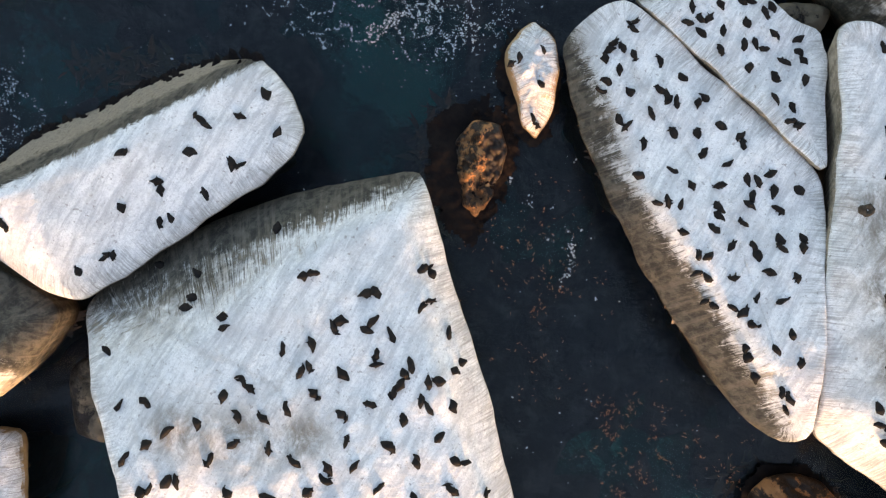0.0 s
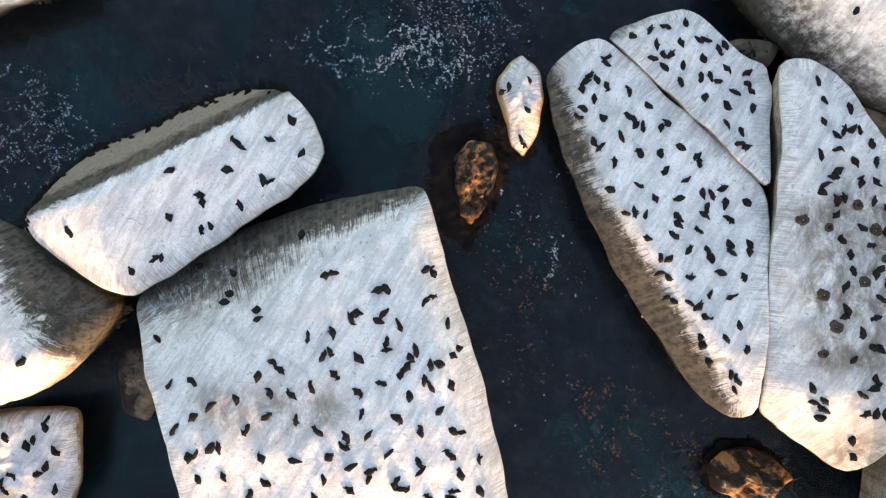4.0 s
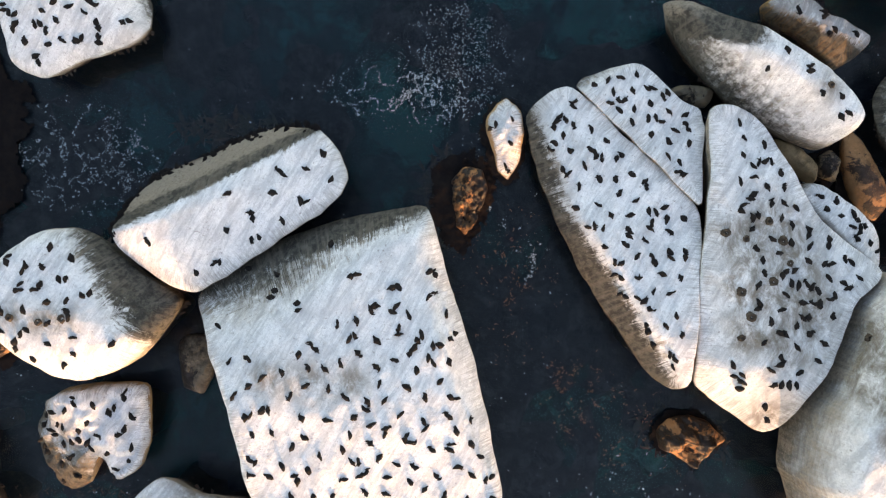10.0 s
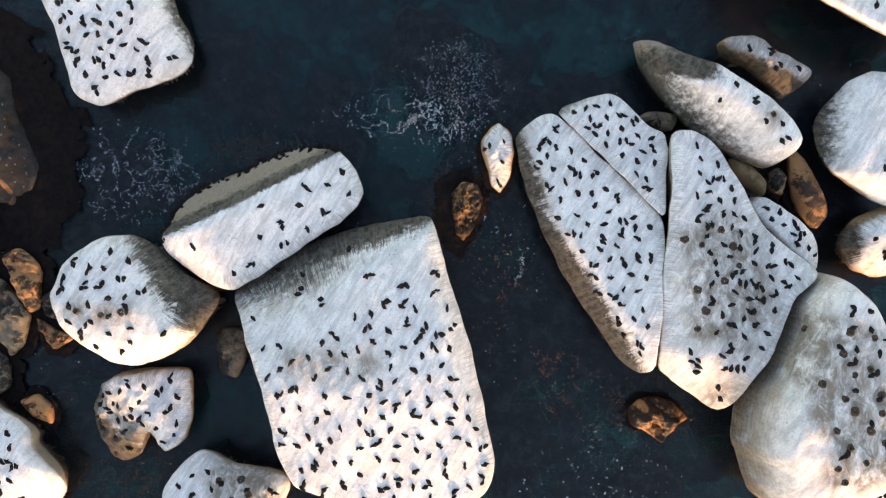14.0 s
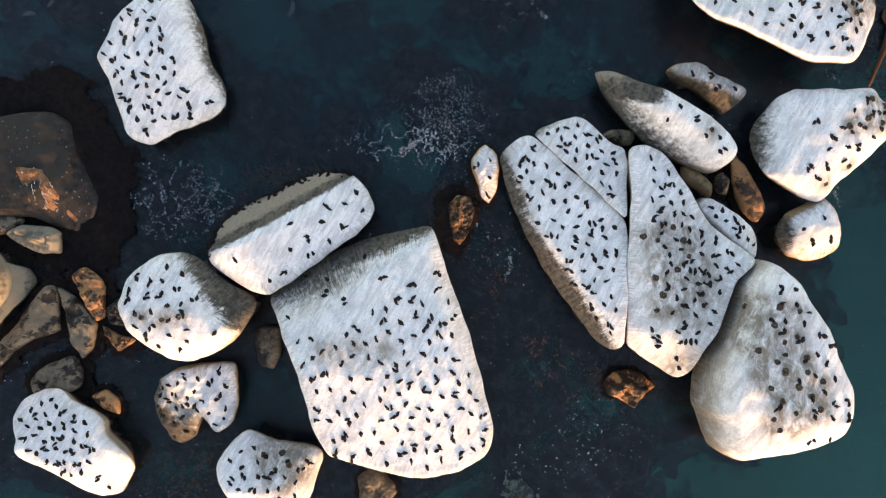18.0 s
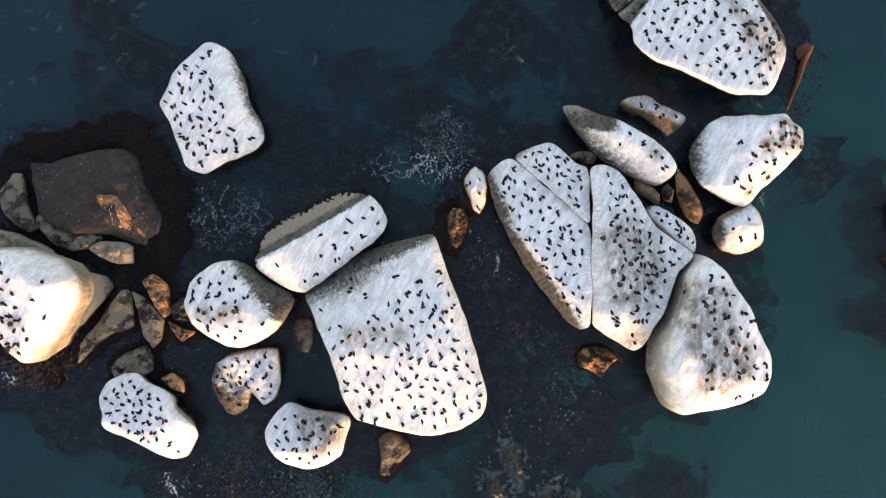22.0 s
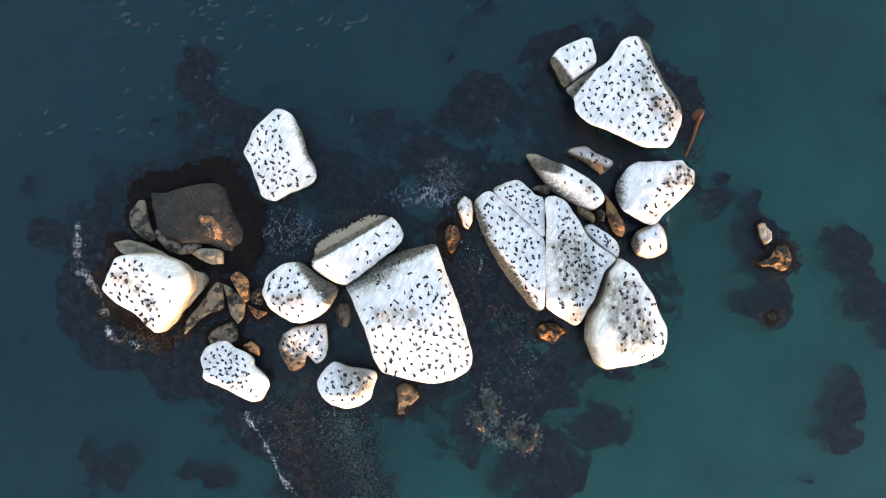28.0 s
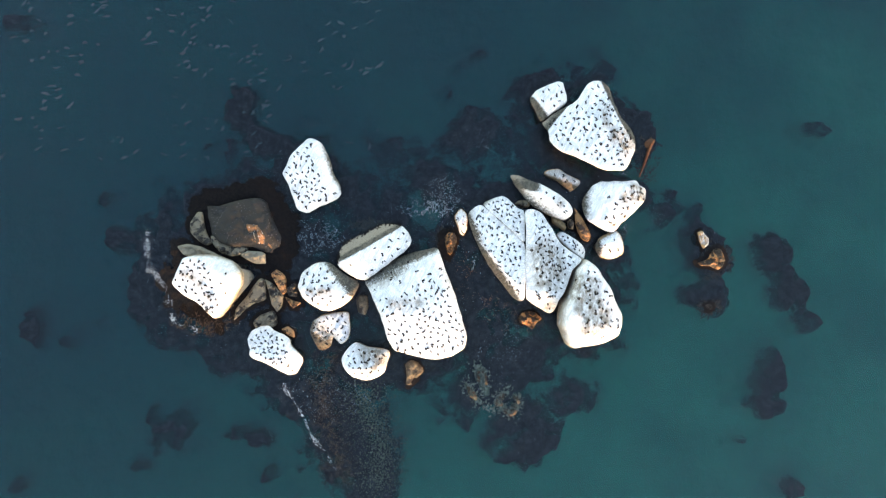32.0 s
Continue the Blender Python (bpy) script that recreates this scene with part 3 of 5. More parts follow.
mound(-24.8, -30.2, 1.1, 0.9, 0, 3.6)
mound(-59.6, -31.4, 1.1, 1.5, 0, 3.2)
mound(37.5, 1.4, 3.2, 4.4, 0, 4.8)
mound(37.1, -5.0, 2.6, 2.1, 0, 4.8)
mound(31.0, 7.8, 2.0, 1.2, 0, 3.6)
mound(47.6, 0.6, 2.0, 2.6, 20, 4.5)
mound(49.7, -4.2, 2.6, 3.4, -20, 4.7)
mound(52.9, -8.6, 1.6, 1.6, 0, 4.0)
mound(47.2, -15.5, 2.8, 2.6, 0, 4.5)
mound(46.4, -19.5, 2.6, 1.9, 10, 4.5)
mound(55.3, 19.2, 2.0, 1.1, 0, 3.1)
mound(49.7, -32.0, 1.8, 1.0, 0, 3.6)
mound(44.0, -26.3, 0.9, 0.7, 0, 3.0)
mound(-27.5, 7.5, 8.5, 6.0, 0, 4.9)
mound(-29.0, -12.5, 6.0, 3.5, 0, 4.5)
mound(-7.0, 13.0, 7.0, 5.0, 0, 2.7)
mound(9.0, 15.5, 5.0, 4.0, 0, 2.7)
mound(-38.5, 1.0, 4.5, 7.0, 0, 4.9)
mound(-20.2, -18.7, 6.8, 4.8, -50, 4.6)
mound(-14.6, -23.5, 6.0, 8.8, 0, 4.4)
mound(-10.6, -29.1, 4.8, 7.2, 0, 4.4)
mound(-28.2, -7.5, 10.4, 6.4, 0, 4.6)
mound(-38.5, -2.7, 6.4, 7.2, 0, 4.8)
mound(-29.0, 5.3, 8.8, 5.6, 0, 4.8)
mound(5.4, -17.9, 4.4, 4.0, -40, 4.6)
mound(11.1, -23.6, 4.4, 4.4, 0, 4.4)
mound(11.8, -13.9, 7.2, 4.8, 0, 4.5)
mound(17.5, -18.8, 4.0, 2.4, 0, 3.9)
mound(-1.9, -7.5, 9.6, 9.6, 0, 5.0)
mound(7.0, -1.1, 7.2, 7.2, 0, 4.6)
mound(-13.1, -1.1, 8.8, 7.2, 0, 4.6)
mound(-3.4, -16.3, 4.8, 2.4, 0, 4.2)
mound(22.3, 5.4, 6.4, 7.2, 0, 4.5)
mound(-36.1, -10.7, 4.8, 2.4, 0, 4.2)
mound(-44.8, 2.9, 2.4, 2.0, 0, 3.6)
mound(-52.7, -10.7, 1.3, 1.1, 0, 2.8)
mound(31.3, 7.0, 1.6, 1.3, 0, 3.0)
mound(0.5, 24.6, 1.1, 1.3, 0, 2.6)
mound(3.7, 29.5, 2.1, 1.0, 20, 2.6)
mound(-6.7, 7.0, 4.8, 3.6, 0, 4.5)
mound(-11.5, 10.9, 3.2, 2.4, 0, 4.2)
mound(-17.9, 2.9, 4.0, 3.2, 0, 4.6)
mound(-0.3, 10.6, 4.8, 3.0, 0, 4.6)
mound(1.4, -10.7, 6.4, 4.8, 0, 5.0)
mound(14.3, -12.3, 5.6, 4.8, 0, 5.0)
mound(-6.7, -7.5, 9.6, 4.8, 0, 5.0)


def reef_height(q):
    h = np.zeros(len(q))
    wob = np.array([noise.fractal((x * 0.16, y * 0.16, 2.0), 0.7, 2.1, 6) for x, y in q])
    warp = np.array([(noise.fractal((x * 0.09, y * 0.09, 7.0), 0.8, 2.1, 4), noise.fractal((x * 0.09, y * 0.09, 11.0), 0.8, 2.1, 4)) for x, y in q])
    q = q + 1.7 * warp
    for x, y, rx, ry, turn, high in MOUNDS:
        c, s = math.cos(radians(turn)), math.sin(radians(turn))
        u, v = (q[:, 0] - x) * c + (q[:, 1] - y) * s, (q[:, 1] - y) * c - (q[:, 0] - x) * s
        r = np.hypot(u / rx, v / ry) + 0.85 * wob
        t = np.clip((1.55 - r) / 1.0, 0, 1)
        h = np.maximum(h, high * t)
    rag = np.array([noise.fractal((x * 0.5, y * 0.5, 21.0), 0.35, 2.1, 4) for x, y in q])
    return np.minimum(h + 0.35 * wob + 1.2 * rag * np.clip(h, 0, 1), 5.5)


def build_seabed():
    xs = np.concatenate([[-1800, -600, -200], np.arange(-90, 90.1, 0.6), [200, 600, 1800]])
    ys = np.concatenate([[-1800, -600, -200], np.arange(-60, 60.1, 0.6), [200, 600, 1800]])
    gx, gy = np.meshgrid(xs, ys)
    q = np.stack([gx.ravel(), gy.ravel()], 1)
    near = (abs(q[:, 0]) <= 91) & (abs(q[:, 1]) <= 61)
    z = np.full(len(q), -6.2)
    z[near] += reef_height(q[near])
    w = len(xs)
    faces = [(j * w + i, j * w + i + 1, (j + 1) * w + i + 1, (j + 1) * w + i) for j in range(len(ys) - 1) for i in range(w - 1)]
    ob = mesh_object("ground", np.column_stack([q, z]), faces, SEABED)
    tagged(ob, "sandy seabed with dark weed-covered reefs under green water", "seabed", kind="structure")


sea = mesh_object("water", [(-1800, -1800, 0), (1800, -1800, 0), (1800, 1800, 0), (-1800, 1800, 0)], [(0, 1, 2, 3)], WATER)
tagged(sea, "calm green sea with small ripples round the boulders", "sea", kind="structure")

for depth in (2.5, 3.4, 4.3):
    deep = mesh_object("water_below", [(-1800, -1800, -depth), (1800, -1800, -depth), (1800, 1800, -depth), (-1800, 1800, -depth)], [(0, 1, 2, 3)], DEEP)
    tagged(deep, "deeper green water below the reef tops", "sea", kind="structure")

# ---- the boulders ----
STONES = {}
# where the nests are, and patches of dirt that have none
NESTS, DIRT = {}, {}


def nests_of(key, places):
    NESTS[key] = places


nests_of("egg", ((17.4, -2.0), (18.6, -1.9), (19.7, -2.1), (18.3, -2.9), (19.5, -3.5), (18.8, -3.8), (18.4, -4.9), (20.0, -4.6), (18.8, -5.4),
              (20.0, -5.4), (20.9, -5.9), (18.0, -6.3), (19.5, -6.2), (20.2, -6.7), (18.6, -7.0), (19.3, -7.6), (20.7, -7.4), (18.2, -8.0),
              (18.6, -8.6), (17.4, -4.3)))
nests_of("slabM", ((11.7, 1.9), (12.5, 1.7), (13.4, 2.5), (14.0, 1.7), (12.4, -0.5), (12.8, -1.5), (12.5, -2.4), (13.6, 0.0), (14.3, 0.8)))
nests_of("star", ((21.4, 20.0), (21.7, 18.8), (22.8, 17.9), (22.8, 17.0), (23.9, 17.4), (24.5, 16.4), (24.3, 15.6), (22.0, 21.1)))
nests_of("roundR", ((25.4, 10.5), (25.9, 9.7), (26.5, 10.2), (26.8, 9.5), (26.1, 9.1), (25.1, 9.3), (26.9, 8.8), (24.6, 8.9), (24.0, 8.8), (24.3, 6.5), (22.9, 5.4)))
nests_of("round", ((-16.2, -3.6), (-17.4, -3.5), (-15.2, -3.4)))
nests_of("long", ((15.4, 8.2),))
nests_of("bowl", ((-10.6, -11.8), (-9.5, -11.7), (-9.8, -12.6), (-9.0, -12.3)))
nests_of("poly", ((-33.0, -1.2), (-31.9, -1.5), (-30.8, -2.3), (-30.2, -5.8), (-29.8, -4.0)))


DIRT["slab"] = ((-6.6, -5.1, 0.8), (-4.9, -5.2, 0.9), (-3.2, -5.0, 0.7), (-8.5, -1.6, 1.6), (-6.6, -0.3, 1.5))
DIRT["egg"] = ((17.9, -2.7, 1.1), (18.0, -4.2, 1.0), (17.2, -3.5, 1.0), (17.3, -5.8, 0.8), (17.1, -2.0, 0.9), (19.2, -8.2, 1.1), (20.4, -7.3, 0.9))
DIRT["slabM"] = ((13.6, 2.0, 1.6), (13.1, 0.0, 1.5), (14.8, -0.5, 1.6), (14.3, -2.5, 1.5), (14.1, -5.7, 1.0))
DIRT["bowl"] = ((-9.6, -12.0, 1.6), (-9.2, -13.0, 1.3), (-8.6, -12.2, 1.0))
DIRT["jag"] = ((-16.4, -9.6, 1.5), (-16.3, -10.8, 1.6), (-17.2, -9.0, 1.1))
DIRT["star"] = ((24.5, 16.0, 1.5),)


def boulder(key, plan, height, material, label, name="boulder", group="", **more):
    spots = tuple((x, y, 0.6) for x, y in NESTS.get(key, ())) + DIRT.get(key, ())
    STONES[key] = Boulder(plan, height, seed=len(STONES) * 3.7 + 1, dirt=spots, **more)
    return STONES[key].build(name, material, label, "boulder" if name == "boulder" else name, group)


PILE = "white boulders of the islet"
boulder("slab", ((-10.5, -2.2), (-9.4, -1.0), (-6.9, 0.5), (-4.3, 1.5), (-1.5, 2.2), (-0.7, 2.0), (0.0, 0.2), (0.8, -2.0), (1.9, -5.0), (2.6, -7.5), (3.1, -9.4), (2.8, -10.8), (1.7, -11.8), (0.2, -12.3), (-1.5, -12.5), (-3.2, -12.1), (-5.1, -11.6), (-6.4, -11.2), (-7.3, -9.8), (-8.1, -7.2), (-9.1, -4.8), (-9.9, -3.2)), 5.0, LIMED, "largest flat-topped boulder, white with bird lime, bare on one side", group=PILE, edge=0.5, blend=0.25, foot=0.75,
        cuts=((-4.2, -5.3, 97, 0.10, 4.75), (-4.6, 0.5, 112, 1.1, 3.3, 0.55), (-8.4, -3.6, 145, 0.42, 4.0), (-6.1, -0.6, 126, 0.8, 3.2, 0.5), (0.7, -3.6, 22, 0.95, 4.2), (-4.2, -5.3, 275, 0.15, 4.95)))
boulder("cap", ((-13.9, -0.3), (-14.0, 0.8), (-14.0, 1.7), (-13.3, 3.0), (-12.7, 3.4), (-10.8, 4.2), (-9.9, 4.7), (-9.1, 5.1), (-8.2, 5.4), (-6.0, 5.3), (-5.4, 5.1), (-4.6, 4.2), (-4.2, 3.3), (-4.4, 2.5), (-5.1, 1.7), (-6.2, 1.0), (-7.7, -0.2), (-9.3, -1.4), (-10.4, -2.1), (-11.7, -1.8), (-13.1, -1.0)), 3.7, LIMED, "long white-limed boulder with a bare sloping beige flank", group=PILE, edge=0.35, foot=0.82, under=1.5,
        cuts=((-9.9, 2.6, 119, 1.35, 3.2, 1), (-8.7, 1.5, 70, 0.10, 3.5), (-11.9, -1.1, 240, 0.6, 3.0), (-5.0, 4.2, 30, 0.4, 3.0), (-6.5, 1.5, 300, 0.3, 3.2)))
boulder("round", ((-19.2, -2.9), (-18.9, -1.5), (-18.0, -0.4), (-16.8, 0.2), (-15.6, 0.3), (-14.5, -0.2), (-13.1, -1.3), (-11.5, -2.2), (-11.3, -2.8), (-11.8, -4.1), (-12.8, -5.2), (-14.0, -5.9), (-15.0, -6.2), (-16.2, -6.1), (-17.2, -5.6), (-18.5, -4.5), (-19.0, -3.7)), 4.2, LIMED, "round white-limed boulder, brown and bare on one shoulder", group=PILE, edge=1.0, foot=0.55,
        cuts=((-15.8, -3.5, 112, 0.13, 4.0), (-13.9, -2.2, 45, 0.75, 3.6, 0.72), (-15.8, -3.7, 280, 0.13, 4.05), (-14.8, -5.3, 275, 0.8, 3.5)))
boulder("jag", ((-18.2, -9.3), (-17.6, -7.7), (-16.2, -6.8), (-14.5, -6.5), (-12.8, -6.5), (-12.5, -8.8), (-12.8, -10.1), (-13.7, -10.8), (-14.3, -10.3), (-14.8, -9.9), (-15.2, -11.1), (-16.1, -11.8), (-17.1, -11.8), (-17.6, -10.5)), 1.9, JAGGED, "broken low boulder, white on top with an ochre fracture", group=PILE, edge=0.3, rough=0.36, foot=0.55, under=1.1, blend=0.15, pull=0.5,
        cuts=((-14.0, -7.7, 75, 0.26, 1.75), (-15.4, -8.8, 215, 0.3, 1.7), (-16.0, -9.6, 235, 0.8, 1.45, 1), (-17.2, -8.6, 180, 0.9, 1.2, 0.7)))
boulder("bowl", ((-13.6, -12.7), (-13.0, -11.5), (-12.2, -10.7), (-11.6, -10.5), (-10.1, -11.1), (-8.5, -11.3), (-7.4, -11.6), (-7.2, -12.2), (-7.5, -13.4), (-7.9, -14.6), (-9.2, -15.4), (-10.4, -15.7), (-11.9, -15.3), (-12.9, -14.5), (-13.5, -13.6)), 2.8, SMOOTH_LIMED, "squat white-limed boulder with a tilted top", group=PILE, edge=0.8,
        cuts=((-10.3, -13.8, 108, 0.22, 2.6), (-8.4, -12.6, -5, 0.6, 2.4), (-10.3, -15.0, 270, 0.6, 2.1)))
boulder("octagon", ((-26.3, -10.1), (-25.8, -9.1), (-24.6, -8.4), (-23.4, -8.4), (-22.6, -9.0), (-21.3, -9.5), (-20.5, -10.2), (-20.3, -11.0), (-19.2, -12.0), (-18.9, -13.1), (-19.3, -14.0), (-19.9, -14.9), (-20.9, -15.0), (-21.9, -14.4), (-23.5, -13.5), (-25.3, -12.8), (-26.0, -12.2), (-25.9, -11.3)), 2.2, SMOOTH_LIMED, "eight-sided white-limed boulder with a bare sunlit end", group=PILE, edge=0.45, foot=0.65,
        cuts=((-23.1, -11.4, 115, 0.24, 2.1), (-20.6, -13.1, -48, 0.75, 2.0), (-23.8, -13.2, 245, 0.8, 1.8)))
boulder("poly", ((-34.9, -2.3), (-34.2, -0.8), (-33.7, 0.3), (-33.1, 1.1), (-31.7, 1.3), (-30.4, 1.3), (-29.1, 1.0), (-27.7, 0.4), (-26.7, -0.7), (-26.4, -1.7), (-26.7, -2.9), (-27.4, -4.4), (-28.3, -5.9), (-29.1, -6.9), (-29.8, -7.0), (-30.4, -6.4), (-31.6, -5.1), (-33.3, -4.1), (-34.3, -3.2)), 6.6, SMOOTH_LIMED, "angular white-limed boulder with steep sunlit flanks", group=PILE, edge=0.6, blend=0.25, foot=0.45,
        cuts=((-30.8, -1.1, 120, 0.03, 6.5), (-28.3, -2.9, -20, 1.5, 6.3), (-28.9, -0.2, 48, 1.3, 6.0), (-30.8, -2.3, 255, 0.12, 6.2)))
boulder("bean", ((-21.6, 12.1), (-21.1, 13.2), (-20.5, 14.7), (-19.5, 15.7), (-18.3, 16.8), (-17.5, 16.9), (-16.5, 16.4), (-15.8, 15.2), (-15.2, 13.7), (-14.6, 12.0), (-13.9, 10.5), (-13.8, 9.4), (-14.7, 8.5), (-16.2, 7.9), (-18.0, 7.0), (-18.9, 7.0), (-19.7, 7.5), (-20.1, 8.7), (-20.8, 10.6)), 2.5, SMOOTH_LIMED, "lone white-limed boulder with a grey bare flank", group=PILE, blend=0.8, edge=0.6, foot=0.52,
        cuts=((-18.4, 12.9, 100, 0.13, 2.3), (-18.4, 11.1, 250, 0.10, 2.35), (-16.4, 8.6, 295, 0.3, 2.0), (-15.9, 13.2, 22, 0.85, 2.1, 0.6), (-15.1, 13.0, 22, 1.5, 1.5, 1)))
boulder("slabL", ((3.4, 6.7), (3.9, 7.4), (5.2, 8.0), (7.4, 6.1), (10.8, 2.9), (10.9, -0.0), (10.9, -3.6), (10.8, -4.6), (10.2, -4.9), (9.3, -4.4), (8.1, -2.9), (6.8, -1.1), (5.5, 1.0), (4.2, 3.6), (3.7, 5.2)), 3.4, LIMED, "long white-limed slab split off along a straight crack", group=PILE, edge=0.10, lip=0.12, sharp=2.4, foot=0.8, under=1.0,
        cuts=((8.0, 1.0, 95, 0.15, 2.9), (6.2, 1.4, 210, 1.2, 2.6, 0.7), (4.7, 5.0, 194, 1.1, 2.2, 0.7), (8.9, -3.2, 215, 1.2, 2.5, 0.75), (10.2, -4.0, 270, 0.4, 3.3)))
boulder("slabT", ((5.4, 8.1), (6.6, 8.9), (7.9, 9.2), (8.6, 9.0), (9.4, 8.1), (10.2, 7.5), (10.8, 7.2), (11.0, 6.3), (10.9, 4.6), (10.9, 3.3), (10.5, 3.2), (8.6, 5.0), (6.8, 6.7)), 3.2, LIMED, "three-cornered white-limed slab above a straight crack", group=PILE, edge=0.06, lip=0.1, sharp=2.4, foot=0.85, under=1.9,
        cuts=((8.8, 6.0, 95, 0.15, 2.35), (7.2, 8.6, 122, 0.9, 2.0, 0.6)))
boulder("slabM", ((10.9, 6.8), (11.2, 7.3), (12.0, 7.4), (13.0, 7.0), (13.7, 6.0), (14.7, 4.3), (15.7, 2.7), (17.8, 1.2), (18.4, 0.6), (17.2, -0.5), (16.7, -1.5), (16.0, -3.5), (15.2, -4.7), (14.7, -6.2), (14.1, -6.5), (12.7, -5.7), (11.2, -4.6), (10.9, -2.5), (10.9, 1.5), (11.0, 4.5)), 4.1, LIMED, "broad white-limed slab between two cracks, stained by nests", group=PILE, edge=0.12, lip=0.15, sharp=2.4, foot=0.85, under=1.9,
        cuts=((13.1, 1.5, 95, 0.11, 3.6), (11.3, 1.5, 182, 0.4, 3.3), (12.9, -5.0, 240, 0.8, 3.0), (13.6, 6.0, 50, 0.5, 2.9)))
boulder("slabR", ((15.2, 3.8), (15.9, 4.4), (17.3, 3.8), (18.6, 2.9), (19.2, 2.0), (19.1, 1.1), (18.7, 0.7), (17.4, 1.5), (16.3, 2.5)), 3.0, LIMED, "narrow white-limed wedge of rock along a crack", group=PILE, edge=0.3, foot=0.5,
        cuts=((17.2, 2.8, 95, 0.11, 2.8), (18.5, 2.1, 10, 0.6, 2.5)))
boulder("egg", ((15.4, -7.1), (15.7, -5.3), (16.5, -3.9), (17.1, -2.2), (17.5, -0.6), (18.4, 0.5), (19.0, 0.7), (20.2, -0.0), (21.0, -1.3), (22.1, -2.8), (22.8, -4.6), (23.7, -6.5), (23.7, -7.8), (23.2, -9.4), (22.1, -10.2), (20.6, -10.7), (18.9, -11.0), (17.5, -11.2), (16.6, -10.7), (16.0, -9.6), (15.6, -8.4)), 6.6, SMOOTH_LIMED, "tall egg-shaped white boulder with brown nest stains", group=PILE, edge=1.1, foot=0.23, under=1.7,
        cuts=((18.2, -8.0, 105, 0.11, 6.3), (16.1, -6.3, 226, 0.30, 6.0), (18.7, -9.7, 282, 0.6, 5.6), (20.9, -5.6, 15, 0.22, 6.0)))
boulder("long", ((9.1, 12.0), (10.2, 12.0), (11.5, 11.4), (13.4, 10.7), (15.4, 9.6), (16.9, 8.3), (17.4, 7.3), (17.2, 6.6), (16.4, 6.0), (15.3, 6.2), (13.5, 7.0), (11.9, 8.0), (10.6, 9.5), (9.5, 11.0)), 4.2, SMOOTH_LIMED, "long narrow limed boulder with a pointed beige tip", group=PILE, edge=0.7, foot=0.35, under=1.0,
        cuts=((12.6, 8.4, 238, 0.6, 3.5, 0.24), (11.2, 8.0, 235, 1.0, 2.0, 0.6), (10.1, 10.6, 150, 0.35, 2.9, 1), (14.6, 9.2, 62, 0.35, 3.7)))
boulder("longS", ((13.7, 12.3), (14.4, 12.9), (15.7, 13.0), (16.9, 12.3), (18.4, 11.6), (18.7, 11.1), (18.0, 10.3), (17.4, 9.9), (16.8, 10.4), (15.8, 11.1)), 1.9, OCHRE, "small split boulder with an ochre fracture face", group=PILE, edge=0.4, rough=0.16,
        cuts=((16.2, 11.2, 252, 0.7, 1.5, 1), (15.9, 11.8, 70, 0.3, 1.6)))
boulder("roundR", ((18.9, 8.2), (19.3, 9.5), (20.3, 10.7), (21.5, 11.2), (24.0, 11.2), (25.8, 11.4), (26.6, 10.7), (27.4, 10.1), (27.3, 9.1), (26.9, 8.3), (25.6, 6.9), (24.2, 5.7), (23.1, 4.5), (22.4, 4.4), (20.9, 5.0), (19.6, 5.9), (19.0, 7.0)), 3.3, SMOOTH_LIMED, "rounded white-limed boulder with nests on its broken end", group=PILE, edge=1.1, foot=0.6, under=1.2,
        # the last cut leaves the west flank barer and paints in its grey shade
        cuts=((22.6, 7.8, 130, 0.14, 3.1), (22.9, 7.5, 310, 0.13, 3.1), (26.4, 9.6, 20, 0.45, 2.6), (23.6, 5.9, 305, 0.5, 2.6), (20.0, 8.3, 168, 0.9, 2.5, 0.45)))
boulder("ball", ((20.7, 2.3), (21.1, 3.4), (21.7, 3.9), (23.4, 4.7), (24.2, 3.8), (24.6, 2.5), (24.5, 1.6), (23.7, 0.9), (22.4, 0.7), (21.4, 1.0), (20.9, 1.6)), 2.6, HALF_LIMED, "small round boulder, half limed, warm on its sunny side", group=PILE, edge=1.3,
        cuts=((22.1, 2.8, 110, 0.2, 2.5), (22.1, 2.0, 270, 0.35, 2.4), (22.3, 1.9, 275, 0.7, 2.2), (21.5, 2.2, 205, 0.8, 2.2, 1)))
boulder("star", ((13.4, 19.2), (15.5, 20.7), (17.2, 21.5), (18.2, 22.5), (19.2, 24.1), (20.0, 24.7), (21.4, 24.7), (22.3, 24.0), (22.9, 21.9), (23.8, 19.9), (25.2, 18.4), (25.7, 17.1), (25.7, 15.5), (24.9, 13.8), (24.1, 12.6), (22.6, 12.6), (21.1, 12.7), (18.6, 13.9), (15.6, 15.1), (14.3, 16.3), (13.9, 18.0)), 3.4, SMOOTH_LIMED, "star-shaped white-limed boulder with a raised horn", group=PILE, edge=0.25, foot=0.88, lip=0.2, under=2.4,
        cuts=((17.7, 22.0, 138, 1.0, 3.0, 1), (23.6, 20.0, 30, 0.8, 2.7, 1), (20.2, 16.9, 100, 0.11, 3.1), (24.8, 15.4, 0, 0.3, 2.9)))
boulder("buddy", ((11.8, 22.3), (12.4, 23.4), (13.8, 24.2), (15.4, 24.8), (16.2, 24.5), (16.7, 22.9), (16.6, 21.8), (15.3, 20.8), (13.4, 19.5), (12.5, 20.7)), 2.6, SMOOTH_LIMED, "small limed boulder leaning on the star-shaped one", group=PILE, edge=0.6,
        cuts=((12.6, 20.9, 215, 0.8, 1.9, 1), (14.6, 22.5, 100, 0.12, 2.4)))
SMALL = "small stones of the islet"
